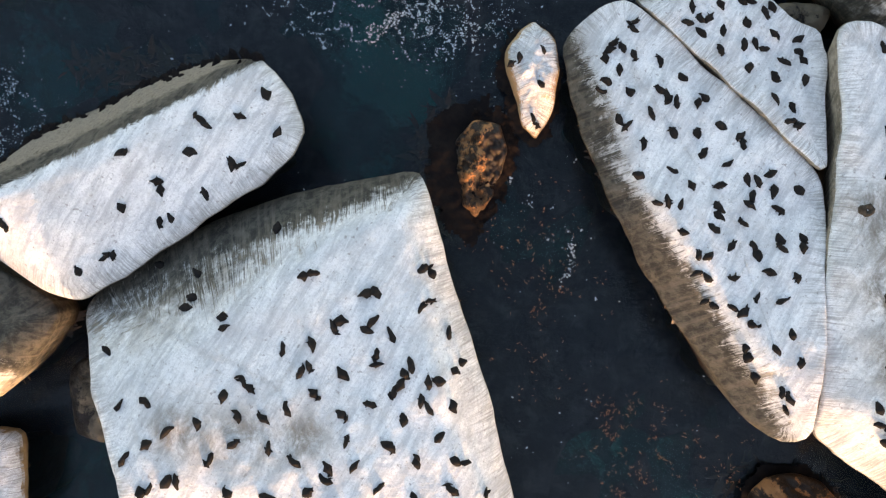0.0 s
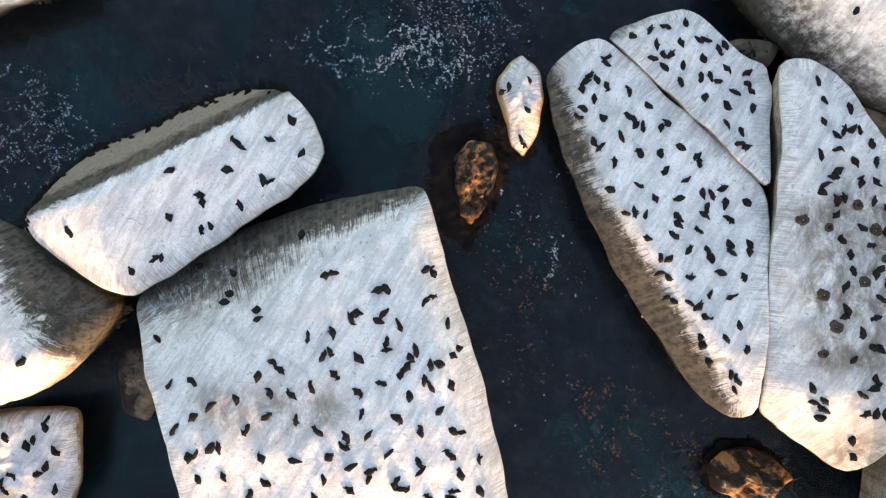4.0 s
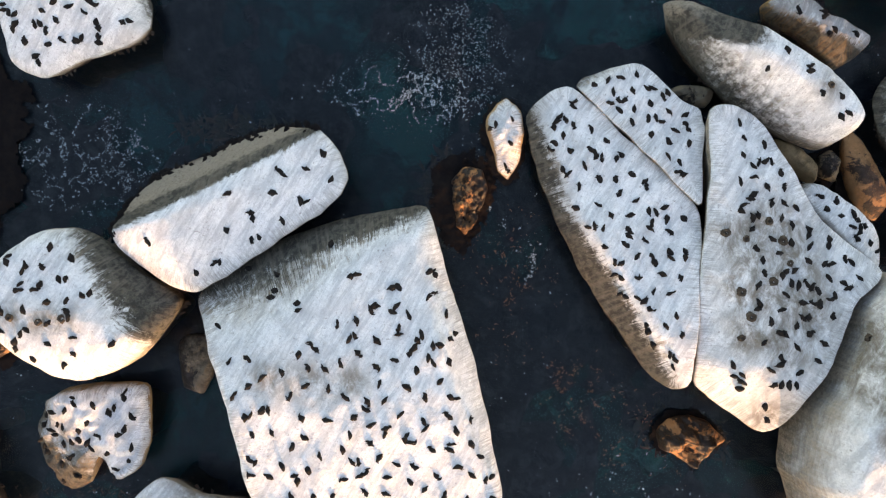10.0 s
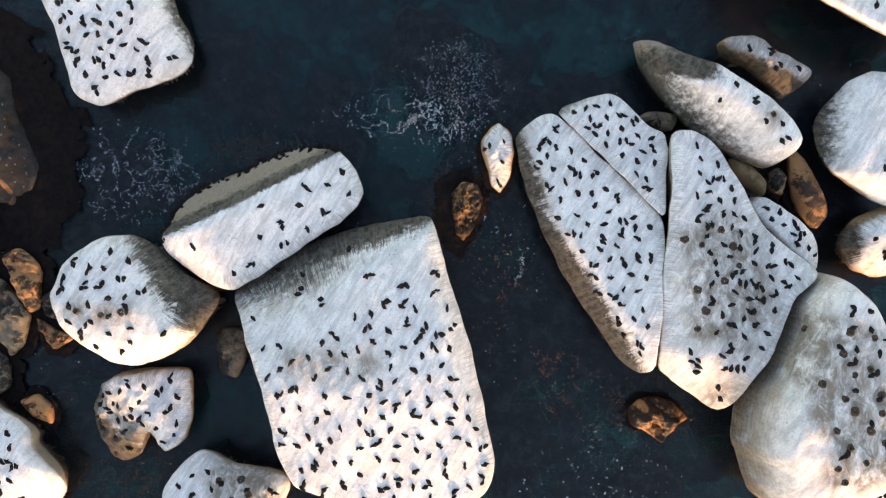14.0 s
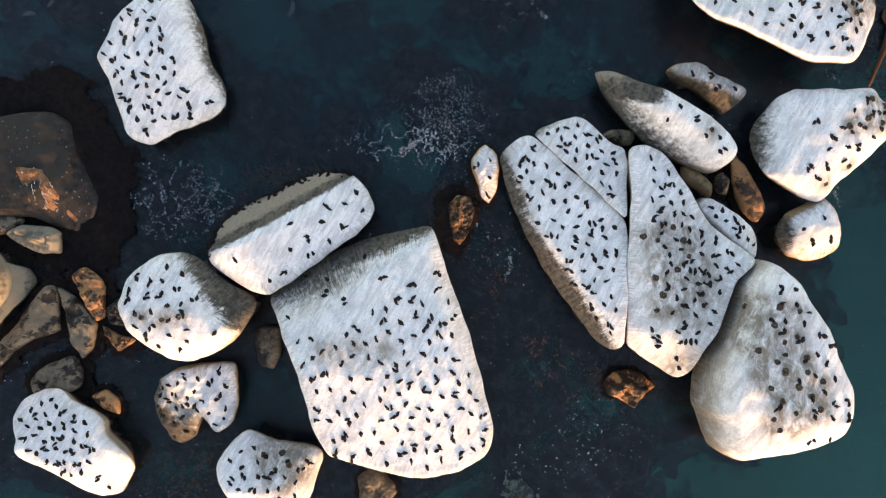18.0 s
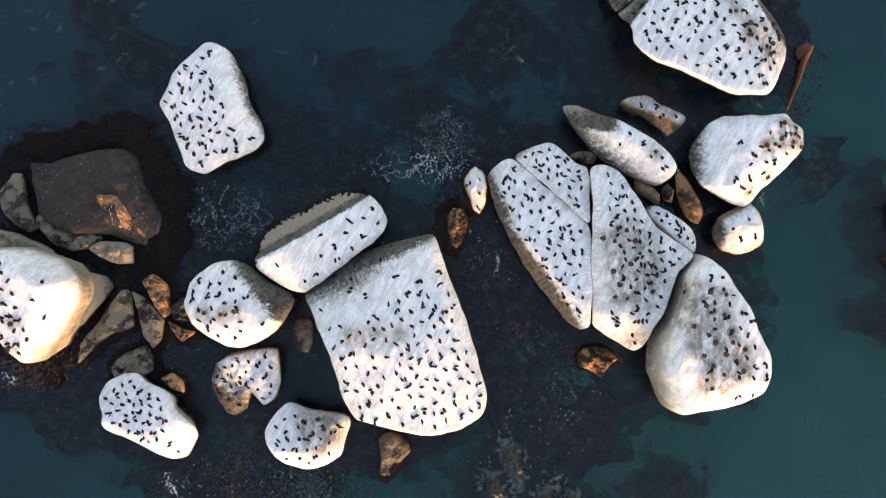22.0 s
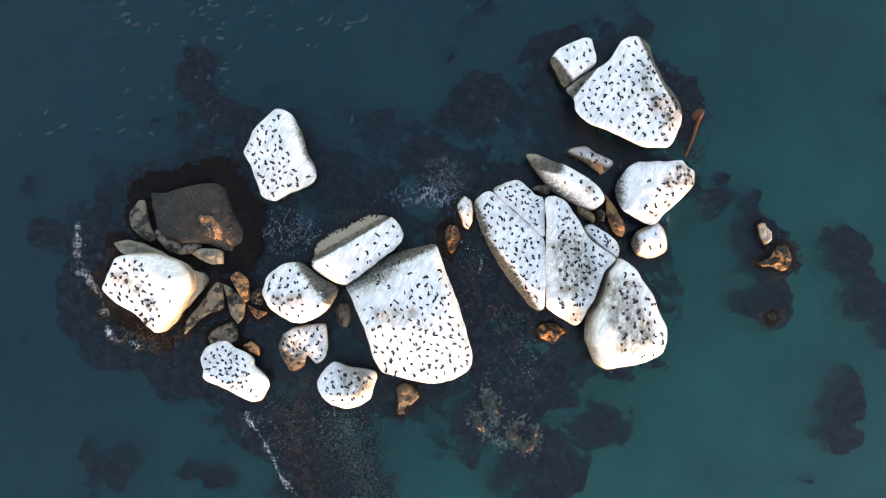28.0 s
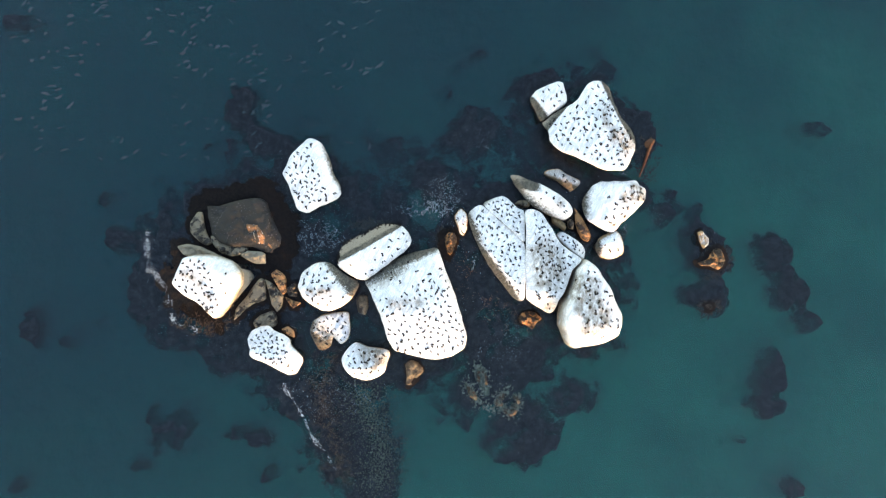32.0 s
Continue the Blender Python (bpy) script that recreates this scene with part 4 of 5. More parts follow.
boulder("podA", ((1.6, 6.5), (1.9, 7.2), (2.4, 7.6), (3.1, 7.0), (3.4, 6.0), (3.2, 4.7), (2.8, 3.9), (2.3, 4.2), (1.9, 5.2)), 1.4, HALF_LIMED, "narrow beige stone with a sunlit ochre tip", "rock", SMALL, pull=0.45, edge=0.5,
        cuts=((2.6, 5.5, 285, 0.4, 1.3), (2.5, 6.2, 100, 0.2, 1.3)))
boulder("podB", ((0.2, 3.6), (0.7, 4.3), (1.6, 4.2), (1.9, 3.4), (1.6, 2.0), (1.1, 1.1), (0.6, 1.4), (0.3, 2.6)), 0.8, RUST, "rust-brown stone awash with weed at its foot", "rock", SMALL, pull=0.45, edge=0.5, rough=0.25,
        cuts=((1.3, 3.0, 305, 0.4, 0.75), (0.8, 3.0, 180, 0.5, 0.6)))
boulder("crag", ((10.3, -7.3), (10.8, -6.6), (11.8, -6.4), (12.7, -6.7), (13.5, -7.5), (12.8, -8.0), (12.2, -8.8), (11.3, -8.3), (10.5, -8.0)), 1.1, RUST, "ragged ochre stone, half weed-covered", "rock", SMALL, pull=0.45, edge=0.5, rough=0.35)
boulder("brown", ((-5.1, -13.7), (-4.2, -13.2), (-3.1, -13.7), (-2.6, -14.7), (-3.3, -15.5), (-4.2, -16.8), (-5.0, -16.8), (-5.0, -15.2)), 0.45, BEIGE, "tan stone barely above the water", "rock", SMALL, pull=0.6, edge=0.8, rough=0.15,
        cuts=((-4.0, -14.9, 292, 0.25, 0.5),))
boulder("wedgeO", ((18.1, 7.8), (18.8, 6.7), (19.8, 4.9), (20.2, 4.0), (19.9, 3.1), (19.1, 3.4), (18.4, 4.4), (18.1, 5.7)), 1.6, BROWN, "pointed stone, grey above and orange below", "rock", SMALL, pull=0.45, edge=0.6,
        cuts=((18.9, 5.4, 110, 0.35, 1.4), (19.3, 4.2, 288, 0.5, 1.25)))
boulder("gapA", ((14.8, 6.5), (16.0, 6.1), (16.7, 5.3), (16.6, 4.6), (15.8, 5.0), (15.0, 5.6)), 1.4, BEIGE, "small limed stone wedged between two boulders", "rock", SMALL, pull=0.45, edge=0.4)
boulder("gapB", ((17.0, 5.8), (17.5, 6.2), (18.0, 5.7), (17.8, 4.8), (17.2, 5.0)), 1.0, GREY, "small grey stone wedged between boulders", "rock", SMALL, pull=0.45, edge=0.4)
boulder("gapC", ((9.8, 8.3), (10.5, 8.8), (11.9, 8.6), (11.7, 7.8), (10.8, 7.8)), 0.9, GREY, "low grey stone behind the cracked slabs", "rock", SMALL, pull=0.45, edge=0.4)
DARK = "grey stones beside the angular boulder"
boulder("darkrock", ((-32.0, 7.8), (-30.5, 7.8), (-28.2, 8.5), (-25.2, 9.0), (-23.9, 8.3), (-23.4, 6.5), (-22.7, 5.2), (-21.9, 3.6), (-22.4, 2.1), (-23.4, 1.4), (-24.7, 1.8), (-25.8, 2.3), (-27.0, 2.3), (-28.2, 2.2), (-29.6, 2.6), (-30.7, 3.2), (-31.3, 4.1), (-31.8, 6.2)), 1.3, WEEDY, "broad dark weed-covered rock with a sunlit orange face", "rock", DARK, pull=0.3, edge=0.6, rough=0.24, blend=0.12,
        cuts=((-25.0, 4.3, 300, 0.36, 1.35), (-27.0, 4.8, 105, 0.16, 1.4), (-29.2, 4.6, 200, 0.22, 1.35), (-25.2, 6.6, 20, 0.5, 1.2)))
# ledge added to carry the painted sunlight on the dark rock's edge
boulder("sunledge", ((-26.6, 5.3), (-25.0, 5.3), (-24.2, 4.0), (-23.0, 1.7), (-23.2, 1.3), (-24.7, 1.9), (-25.8, 3.0)), 1.5, SUN_LEDGE, "ledge on the edge of the dark rock, orange sunlight painted into its colour", "rock", DARK, pull=0.3, edge=0.3, rough=0.2, foot=0.3,
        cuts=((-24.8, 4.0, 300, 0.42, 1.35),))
boulder("wedgeB", ((-34.2, 5.6), (-33.3, 7.0), (-32.6, 7.0), (-32.4, 5.7), (-31.9, 3.9), (-31.3, 2.8), (-32.1, 2.5), (-33.1, 3.1), (-34.2, 4.2)), 1.1, GREY, "grey stone split from the dark rock", "rock", DARK, pull=0.45, edge=0.5, rough=0.28)
boulder("wedgeD", ((-31.6, 3.8), (-30.7, 3.9), (-30.1, 2.8), (-27.8, 2.6), (-26.4, 2.1), (-27.2, 1.3), (-28.6, 1.0), (-30.1, 1.4), (-31.1, 2.5)), 0.9, GREY, "long grey stone along the dark rock's foot", "rock", DARK, pull=0.45, edge=0.45, rough=0.28)
boulder("wedgeE", ((-27.5, 1.2), (-26.5, 1.8), (-24.9, 1.7), (-24.1, 1.3), (-24.0, 0.1), (-25.2, 0.0), (-26.7, 0.6)), 1.0, BEIGE_GREY, "grey stone with a sunlit beige end", "rock", DARK, pull=0.45, edge=0.5, rough=0.24)
boulder("sliver", ((-35.9, 2.3), (-34.7, 2.7), (-32.9, 2.3), (-30.9, 1.5), (-30.1, 0.9), (-32.9, 0.8), (-35.0, 1.2)), 1.0, BEIGE_GREY, "low grey stone behind the angular boulder", "rock", DARK, pull=0.45, edge=0.5, rough=0.24)
boulder("skirt", ((-30.6, 0.9), (-27.4, -0.6), (-26.3, -0.9), (-25.7, -1.8), (-26.2, -2.6), (-27.1, -3.8), (-28.1, -4.8), (-29.6, -4.6), (-30.1, -3.6)), 1.6, BEIGE_GREY, "grey stone leaning under the angular boulder", "rock", DARK, pull=0.45, edge=0.8, rough=0.1,
        cuts=((-27.9, -2.0, 10, 0.5, 1.4),))
boulder("greyF", ((-28.4, -7.7), (-28.1, -6.2), (-26.6, -4.2), (-24.9, -2.0), (-24.2, -2.3), (-24.0, -4.8), (-25.5, -5.3), (-26.9, -6.3)), 1.0, GREY, "grey slab, partly wet and weedy", "rock", DARK, pull=0.45, edge=0.6, rough=0.32)
boulder("greyG", ((-24.1, -2.1), (-22.9, -2.9), (-21.7, -4.4), (-21.9, -5.7), (-22.6, -6.5), (-23.2, -5.7), (-23.6, -4.2)), 1.0, GREY, "grey stone with an orange sunlit end", "rock", DARK, pull=0.45, edge=0.5, rough=0.24)
boulder("greyH", ((-25.8, -7.9), (-24.7, -6.9), (-23.1, -6.4), (-22.5, -7.3), (-22.6, -8.3), (-23.7, -9.0), (-25.2, -9.0)), 0.8, GREY, "low grey stone with weedy edges", "rock", DARK, pull=0.45, edge=0.5, rough=0.32)
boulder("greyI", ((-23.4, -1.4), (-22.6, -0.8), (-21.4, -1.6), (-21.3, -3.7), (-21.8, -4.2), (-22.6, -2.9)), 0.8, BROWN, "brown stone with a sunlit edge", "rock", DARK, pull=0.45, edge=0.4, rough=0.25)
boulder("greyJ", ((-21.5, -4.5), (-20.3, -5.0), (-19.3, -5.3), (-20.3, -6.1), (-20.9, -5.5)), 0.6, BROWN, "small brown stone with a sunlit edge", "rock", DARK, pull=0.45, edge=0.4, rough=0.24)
boulder("greyK", ((-21.3, -3.3), (-20.2, -2.6), (-19.8, -3.4), (-20.0, -4.5), (-21.0, -4.3)), 0.5, GREY, "small grey stone, partly under water", "rock", DARK, pull=0.45, edge=0.4, rough=0.24)
boulder("greyL", ((-22.0, -8.9), (-21.1, -8.5), (-20.3, -9.1), (-20.2, -10.0), (-21.1, -9.7)), 0.7, BROWN, "small brown stone behind the eight-sided boulder", "rock", DARK, pull=0.45, edge=0.4)
boulder("greyM", ((-11.9, -4.7), (-11.3, -4.2), (-10.4, -4.3), (-10.2, -5.8), (-10.6, -6.9), (-11.5, -6.7)), 0.6, GREY, "grey stone in the gap beside the round boulder", "rock", DARK, pull=0.45, edge=0.5)
FAR = "weedy rocks off the islet"
boulder("isletA", ((35.0, 4.4), (35.6, 4.7), (36.2, 3.9), (36.6, 3.5), (36.5, 2.7), (35.8, 2.2), (35.3, 3.0)), 0.9, HALF_LIMED, "small grey rock standing off the islet", "rock", FAR, pull=0.45, edge=0.4, rough=0.3)
boulder("isletB", ((35.2, 0.2), (36.4, 0.7), (37.2, 2.0), (38.0, 2.3), (38.7, 1.5), (38.8, 0.2), (38.0, -0.7), (36.6, -0.2), (35.6, -0.2)), 0.8, RUST, "rusty weed-hung rock standing off the islet", "rock", FAR, pull=0.45, edge=0.6, rough=0.5)
boulder("isletC", ((36.3, -5.6), (36.8, -5.4), (37.3, -5.7), (37.1, -6.3), (36.5, -6.2)), 0.35, WEEDY, "tip of a dark rock awash", "rock", FAR, pull=0.45, edge=0.4, rough=0.2)
SUNK = "pale stones under the shallow reef"
for sunk_plan, sunk_top, sunk_label in (
        (((7.0, -19.4), (7.5, -18.4), (8.1, -17.9), (8.7, -17.4), (8.4, -18.2), (8.1, -18.8), (8.3, -19.6), (7.5, -19.9)), -0.4, "pale stone of a ring just awash"), (((8.0, -19.8), (8.9, -20.2), (9.8, -20.0), (10.3, -19.2), (10.7, -19.8), (10.5, -20.4), (9.7, -21.0), (8.8, -20.9), (8.0, -20.4)), -0.35, "pale curved stone of a ring just awash"), (((9.8, -18.2), (10.4, -18.4), (10.6, -19.1), (10.2, -19.1), (9.9, -18.7)), -0.4, "pale stone of a ring just under water"),
        (((3.1, -16.5), (3.8, -16.8), (4.4, -17.7), (5.0, -18.8), (4.5, -19.3), (3.9, -18.4), (3.3, -17.4)), -0.4, "long olive-pale stone under shallow water"), (((4.5, -14.3), (5.6, -14.2), (6.3, -14.9), (6.1, -15.9), (6.6, -18.1), (5.8, -18.4), (5.3, -17.3), (4.5, -15.9)), -0.4, "mottled olive stone under shallow water")):
    boulder("sunk" + str(len(STONES)), sunk_plan, sunk_top, PALE, sunk_label, "rock", SUNK, edge=0.4, rough=0.09, foot=-3.0, pull=0.5)

# the seabed rises round the foot of every larger boulder
for stone in STONES.values():
    half = np.ptp(stone.line, axis=0) / 2
    if half[0] * half[1] > 1.5:
        mound(*stone.line.mean(0), *(half + 1.6), 0, 5.0)
build_seabed()

# ---- what lies on the boulders ----
rng = random.Random(7)


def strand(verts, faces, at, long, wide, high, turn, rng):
    """One ragged spindle that lies on the stone, for bird stand-ins and lime runs."""
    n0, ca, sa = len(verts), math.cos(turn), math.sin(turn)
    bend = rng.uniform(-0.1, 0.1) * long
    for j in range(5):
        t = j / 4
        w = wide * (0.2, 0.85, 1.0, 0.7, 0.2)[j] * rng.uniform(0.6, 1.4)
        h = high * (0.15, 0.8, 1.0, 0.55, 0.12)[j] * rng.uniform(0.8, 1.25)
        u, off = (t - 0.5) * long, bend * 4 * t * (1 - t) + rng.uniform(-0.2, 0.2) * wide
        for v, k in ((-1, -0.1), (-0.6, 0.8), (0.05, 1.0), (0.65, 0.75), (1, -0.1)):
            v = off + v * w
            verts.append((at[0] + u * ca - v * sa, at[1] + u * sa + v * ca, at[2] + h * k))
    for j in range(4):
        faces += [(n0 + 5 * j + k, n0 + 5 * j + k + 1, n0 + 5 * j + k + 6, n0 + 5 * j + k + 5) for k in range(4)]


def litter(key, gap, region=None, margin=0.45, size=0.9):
    """Dark lumps in place of birds on a limed boulder, singly and two together."""
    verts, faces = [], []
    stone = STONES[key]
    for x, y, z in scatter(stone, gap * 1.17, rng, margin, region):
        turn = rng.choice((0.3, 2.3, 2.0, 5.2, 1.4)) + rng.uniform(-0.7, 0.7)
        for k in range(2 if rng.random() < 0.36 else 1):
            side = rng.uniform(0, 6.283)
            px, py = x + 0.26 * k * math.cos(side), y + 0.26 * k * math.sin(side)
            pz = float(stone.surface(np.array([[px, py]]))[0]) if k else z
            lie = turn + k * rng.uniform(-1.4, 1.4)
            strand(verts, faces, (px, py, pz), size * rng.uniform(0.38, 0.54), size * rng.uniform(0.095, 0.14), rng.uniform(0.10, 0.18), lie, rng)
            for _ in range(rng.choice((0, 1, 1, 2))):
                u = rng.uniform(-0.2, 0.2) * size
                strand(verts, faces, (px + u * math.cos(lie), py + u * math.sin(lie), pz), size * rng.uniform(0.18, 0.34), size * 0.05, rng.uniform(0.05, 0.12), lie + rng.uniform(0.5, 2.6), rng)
    ob = mesh_object("bird_standin", verts, faces, DARK_SCRAP)
    return tagged(ob, "dark ragged lumps standing in for birds on a white boulder", "litter", kind="stuff")


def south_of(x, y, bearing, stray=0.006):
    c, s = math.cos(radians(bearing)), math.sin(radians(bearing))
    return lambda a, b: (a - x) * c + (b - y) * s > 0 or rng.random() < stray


# bird stand-ins, boulder by boulder, with their spacing
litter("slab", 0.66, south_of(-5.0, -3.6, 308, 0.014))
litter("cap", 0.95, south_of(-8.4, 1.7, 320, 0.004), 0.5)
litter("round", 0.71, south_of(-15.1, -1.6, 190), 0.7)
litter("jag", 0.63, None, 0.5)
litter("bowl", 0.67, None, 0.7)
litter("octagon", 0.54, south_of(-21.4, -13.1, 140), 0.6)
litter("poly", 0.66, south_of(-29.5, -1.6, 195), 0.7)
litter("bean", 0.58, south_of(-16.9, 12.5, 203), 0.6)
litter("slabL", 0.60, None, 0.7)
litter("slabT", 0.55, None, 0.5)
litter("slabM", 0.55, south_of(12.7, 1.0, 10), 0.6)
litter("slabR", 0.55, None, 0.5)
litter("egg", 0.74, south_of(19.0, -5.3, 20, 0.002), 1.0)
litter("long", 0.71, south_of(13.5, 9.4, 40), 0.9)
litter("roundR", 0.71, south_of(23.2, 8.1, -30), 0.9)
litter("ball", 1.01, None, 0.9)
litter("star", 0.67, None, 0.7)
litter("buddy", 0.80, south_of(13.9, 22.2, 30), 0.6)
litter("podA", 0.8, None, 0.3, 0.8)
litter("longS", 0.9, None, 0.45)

# nests: low bowls of kelp on the stained parts of some boulders
nest_bm = bmesh.new()
ring_rng = random.Random(3)
prev = []
for r, h in ((0.50, -0.05), (0.40, 0.05), (0.28, 0.09), (0.18, 0.05), (0.06, 0.03)):
    prev.append([nest_bm.verts.new((r * ring_rng.uniform(0.8, 1.2) * math.cos(k * 0.524), r * ring_rng.uniform(0.8, 1.2) * math.sin(k * 0.524), h * ring_rng.uniform(0.75, 1.3))) for k in range(12)])
for a, b in zip(prev, prev[1:]):
    for k in range(12):
        nest_bm.faces.new((a[k], a[(k + 1) % 12], b[(k + 1) % 12], b[k]))
nest_mesh = bpy.data.meshes.new("rim")
nest_bm.to_mesh(nest_mesh)
nest_bm.free()
nest_mesh.materials.append(NEST)
nest_mesh.polygons.foreach_set("use_smooth", [True] * len(nest_mesh.polygons))


lining_mesh = bpy.data.meshes.new("lining")
lining_mesh.from_pydata([(0, 0, 0.015)] + [(0.12 * math.cos(k * 0.785) * ring_rng.uniform(0.8, 1.2), 0.12 * math.sin(k * 0.785) * ring_rng.uniform(0.8, 1.2), 0.035) for k in range(8)], [], [(0, 1 + k, 1 + (k + 1) % 8) for k in range(8)])
lining_mesh.materials.append(DARK_SCRAP)


def nests(key, places):
    q = np.array(places)
    for (x, y), z in zip(q, STONES[key].surface(q)):
        ob = new("nest")
        new("rim", nest_mesh).parent = ob
        ob.matrix_world = pose(x, y, z - 0.02, 0, 0, rng.uniform(0, 360)) @ Matrix.Diagonal((*(rng.uniform(0.32, 0.48),) * 2, rng.uniform(0.8, 1.2), 1))
        lining = tagged(new("lining", lining_mesh), "dark lining of dried kelp")
        lining.parent = ob
        tagged(ob, "low brown nest of dried kelp on a limed boulder", "nest", "nests on the boulders")


for nest_key, nest_spots in NESTS.items():
    nests(nest_key, nest_spots)

# ---- driftwood, foam and weed ----
log_line = np.array([(*(28.7, 16.6), 0.25), (*(28.3, 15.6), 0.22), (*(27.9, 14.2), 0.15), (*(27.4, 12.9), 0.12), (*(27.1, 12.0), 0.02)])
log_verts, log_faces = [], []
for j, (x, y, z) in enumerate(log_line):
    r = 0.32 - 0.06 * j
    for k in range(8):
        a = k * math.pi / 4
        log_verts.append((x + r * math.cos(a) * rng.uniform(0.8, 1.2), y + 0.35 * r * math.cos(a), z + r * math.sin(a) * rng.uniform(0.8, 1.2)))
for j in range(4):
    log_faces += [(j * 8 + k, j * 8 + (k + 1) % 8, j * 8 + 8 + (k + 1) % 8, j * 8 + 8 + k) for k in range(8)]
log_faces += [tuple(range(8)), tuple(range(32, 40))]
log = tagged(new("driftwood_log"), "long weathered orange-brown log floating beside the boulders", "log")
mesh_object("trunk", log_verts, log_faces, WOOD, True, log)
root_verts, root_faces = [], []
clump(root_verts, root_faces, log_line[0] + np.array((-0.2, 0.12, -0.05)), 0.55, 0.3, rng, 9, 0.6, 1.4)
tagged(mesh_object("root_end", root_verts, root_faces, WOOD, False, log), "splintered root end")
log.location = Vector((*log_line[2][:2], 0.0))
for piece in log.children:
    piece.data.transform(Matrix.Translation(-log.location))

flecks("foam", FOAM, cloud(*(0.2, 9.7), 2.6, 2.9, 1400, rng, 0.9, 0.14, 1.0) + cloud(*(-1.3, 7.9), 4.5, 3.2, 400, rng, 0.7, 0.08, 4.0), 0.006, 0.024, rng,
       "speckled patch of white foam drifting on dark water", "foam")
flecks("foam", FOAM, cloud(*(-17.5, 3.6), 3.4, 2.8, 1500, rng, 0.75, 0.035, 2.0) + cloud(*(-14.9, 3.6), 2.4, 2.4, 500, rng, 0.7, 0.04, 5.0), 0.006, 0.028, rng,
       "net of white foam on dark water beside a long boulder", "foam")
flecks("foam", FOAM, cloud(*(-2.1, 7.6), 4.4, 1.4, 1500, rng, 0.6, 0.02, 3.0), 0.008, 0.03, rng, "thin streaks of foam on dark water", "foam")
flecks("foam", FOAM, along(((2.0, 3.0), (2.4, 1.9), (3.4, 1.8)), 0.25, 160, rng) + cloud(*(4.2, -0.0), 1.1, 1.1, 130, rng, 0.7, 0.03, 6.0)
       + cloud(*(4.0, 17.4), 2.2, 3.0, 130, rng, 0.6, 0.02, 7.0) + along(((5.9, 16.3), (6.3, 15.9)), 0.18, 70, rng), 0.008, 0.032, rng, "scattered white foam flecks between the boulders", "foam")
flecks("foam", FOAM, along(((29.0, 7.9), (29.8, 6.6), (28.4, 6.2)), 0.5, 120, rng) + along(((25.0, 5.8), (25.5, 4.2), (26.0, 5.1)), 0.25, 110, rng)
       + along(((24.4, 12.9), (25.5, 12.1)), 0.3, 80, rng), 0.008, 0.032, rng, "thin lines of foam round the feet of boulders", "foam")
flecks("foam", FOAM, along(((-22.8, 3.9), (-21.0, 3.8), (-20.3, 4.5)), 0.25, 130, rng) + along(((-27.4, 8.4), (-25.4, 8.9)), 0.4, 60, rng) + along(((-24.4, 7.3), (-23.1, 1.5)), 0.4, 80, rng),
       0.008, 0.032, rng, "foam flecks along a dark weed-covered rock", "foam")


def fronds(name, places, lo, hi, material, label, z=0.0):
    """Blades of kelp that lie on the water or just under it."""
    verts, faces = [], []
    for x, y in places:
        n0, turn, long = len(verts), rng.uniform(0, 6.283), rng.uniform(lo, hi)
        wide, bend, deep = long * rng.uniform(0.08, 0.2), rng.uniform(-0.6, 0.6), z + rng.uniform(-0.05, 0.06)
        lift = rng.uniform(0.02, 0.09)
        for j in range(4):
            t = j / 3
            a = turn + bend * t
            w = wide * (1 - 0.8 * abs(2 * t - 0.8))
            cx, cy = x + long * t * math.cos(a), y + long * t * math.sin(a)
            verts += [(cx - w * math.sin(a), cy + w * math.cos(a), deep + lift * t), (cx + w * math.sin(a), cy - w * math.cos(a), deep + lift * (1 - t) * 0.6)]
        faces += [(n0 + 2 * j, n0 + 2 * j + 1, n0 + 2 * j + 3, n0 + 2 * j + 2) for j in range(3)]
    return tagged(mesh_object(name, verts, faces, material, False), label, "kelp", kind="stuff")


fronds("kelp", cloud(*(-32.7, -8.1), 4.8, 1.9, 420, rng, 0.6, 0.12, 13.0), 0.15, 0.5, GOLD_KELP, "bronze kelp blades in low sunlight", 0.12)
# tips coloured as if the low sun caught them
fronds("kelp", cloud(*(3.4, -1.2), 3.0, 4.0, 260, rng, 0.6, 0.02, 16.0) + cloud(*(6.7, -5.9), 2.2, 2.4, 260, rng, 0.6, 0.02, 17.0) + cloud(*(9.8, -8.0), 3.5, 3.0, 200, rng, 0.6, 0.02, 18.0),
       0.03, 0.11, LIT_KELP, "kelp tips that break the dark water, orange sunlight painted into their colour", 0.03)
fronds("kelp", cloud(*(0.0, 2.9), 1.3, 2.2, 260, rng, 0.3, 0.3, 22.0) + cloud(*(-9.7, 5.3), 3.4, 0.7, 200, rng, 0.3, 0.3, 23.0) + cloud(*(11.7, -7.5), 2.2, 1.5, 200, rng, 0.3, 0.3, 24.0), 0.3, 0.9, KELP,
       "black kelp at the feet of small stones", -0.06)
fronds("kelp", cloud(*(37.5, 0.7), 2.6, 2.6, 300, rng, 0.3, 0.3, 25.0) + cloud(*(36.9, -5.9), 1.6, 1.4, 120, rng, 0.3, 0.3, 26.0) + cloud(*(28.4, 14.8), 1.8, 3.6, 120, rng, 0.3, 0.2, 27.0), 0.3, 0.8, KELP,
       "dark kelp round the outlying rocks and log", -0.05)
# beds of weed at the water's level
weed_bed("darkrock", 3.6, "black wet weed in a wide ring round the dark rock", None, None, 0.11)
weed_bed("wedgeB", 1.2, "black wet weed round a grey stone")
weed_bed("poly", 5.2, "black kelp bed beside the angular boulder", None, lambda x, y: (x < -33.4 and y > -5.6) or x < -33.4 - 2.5)
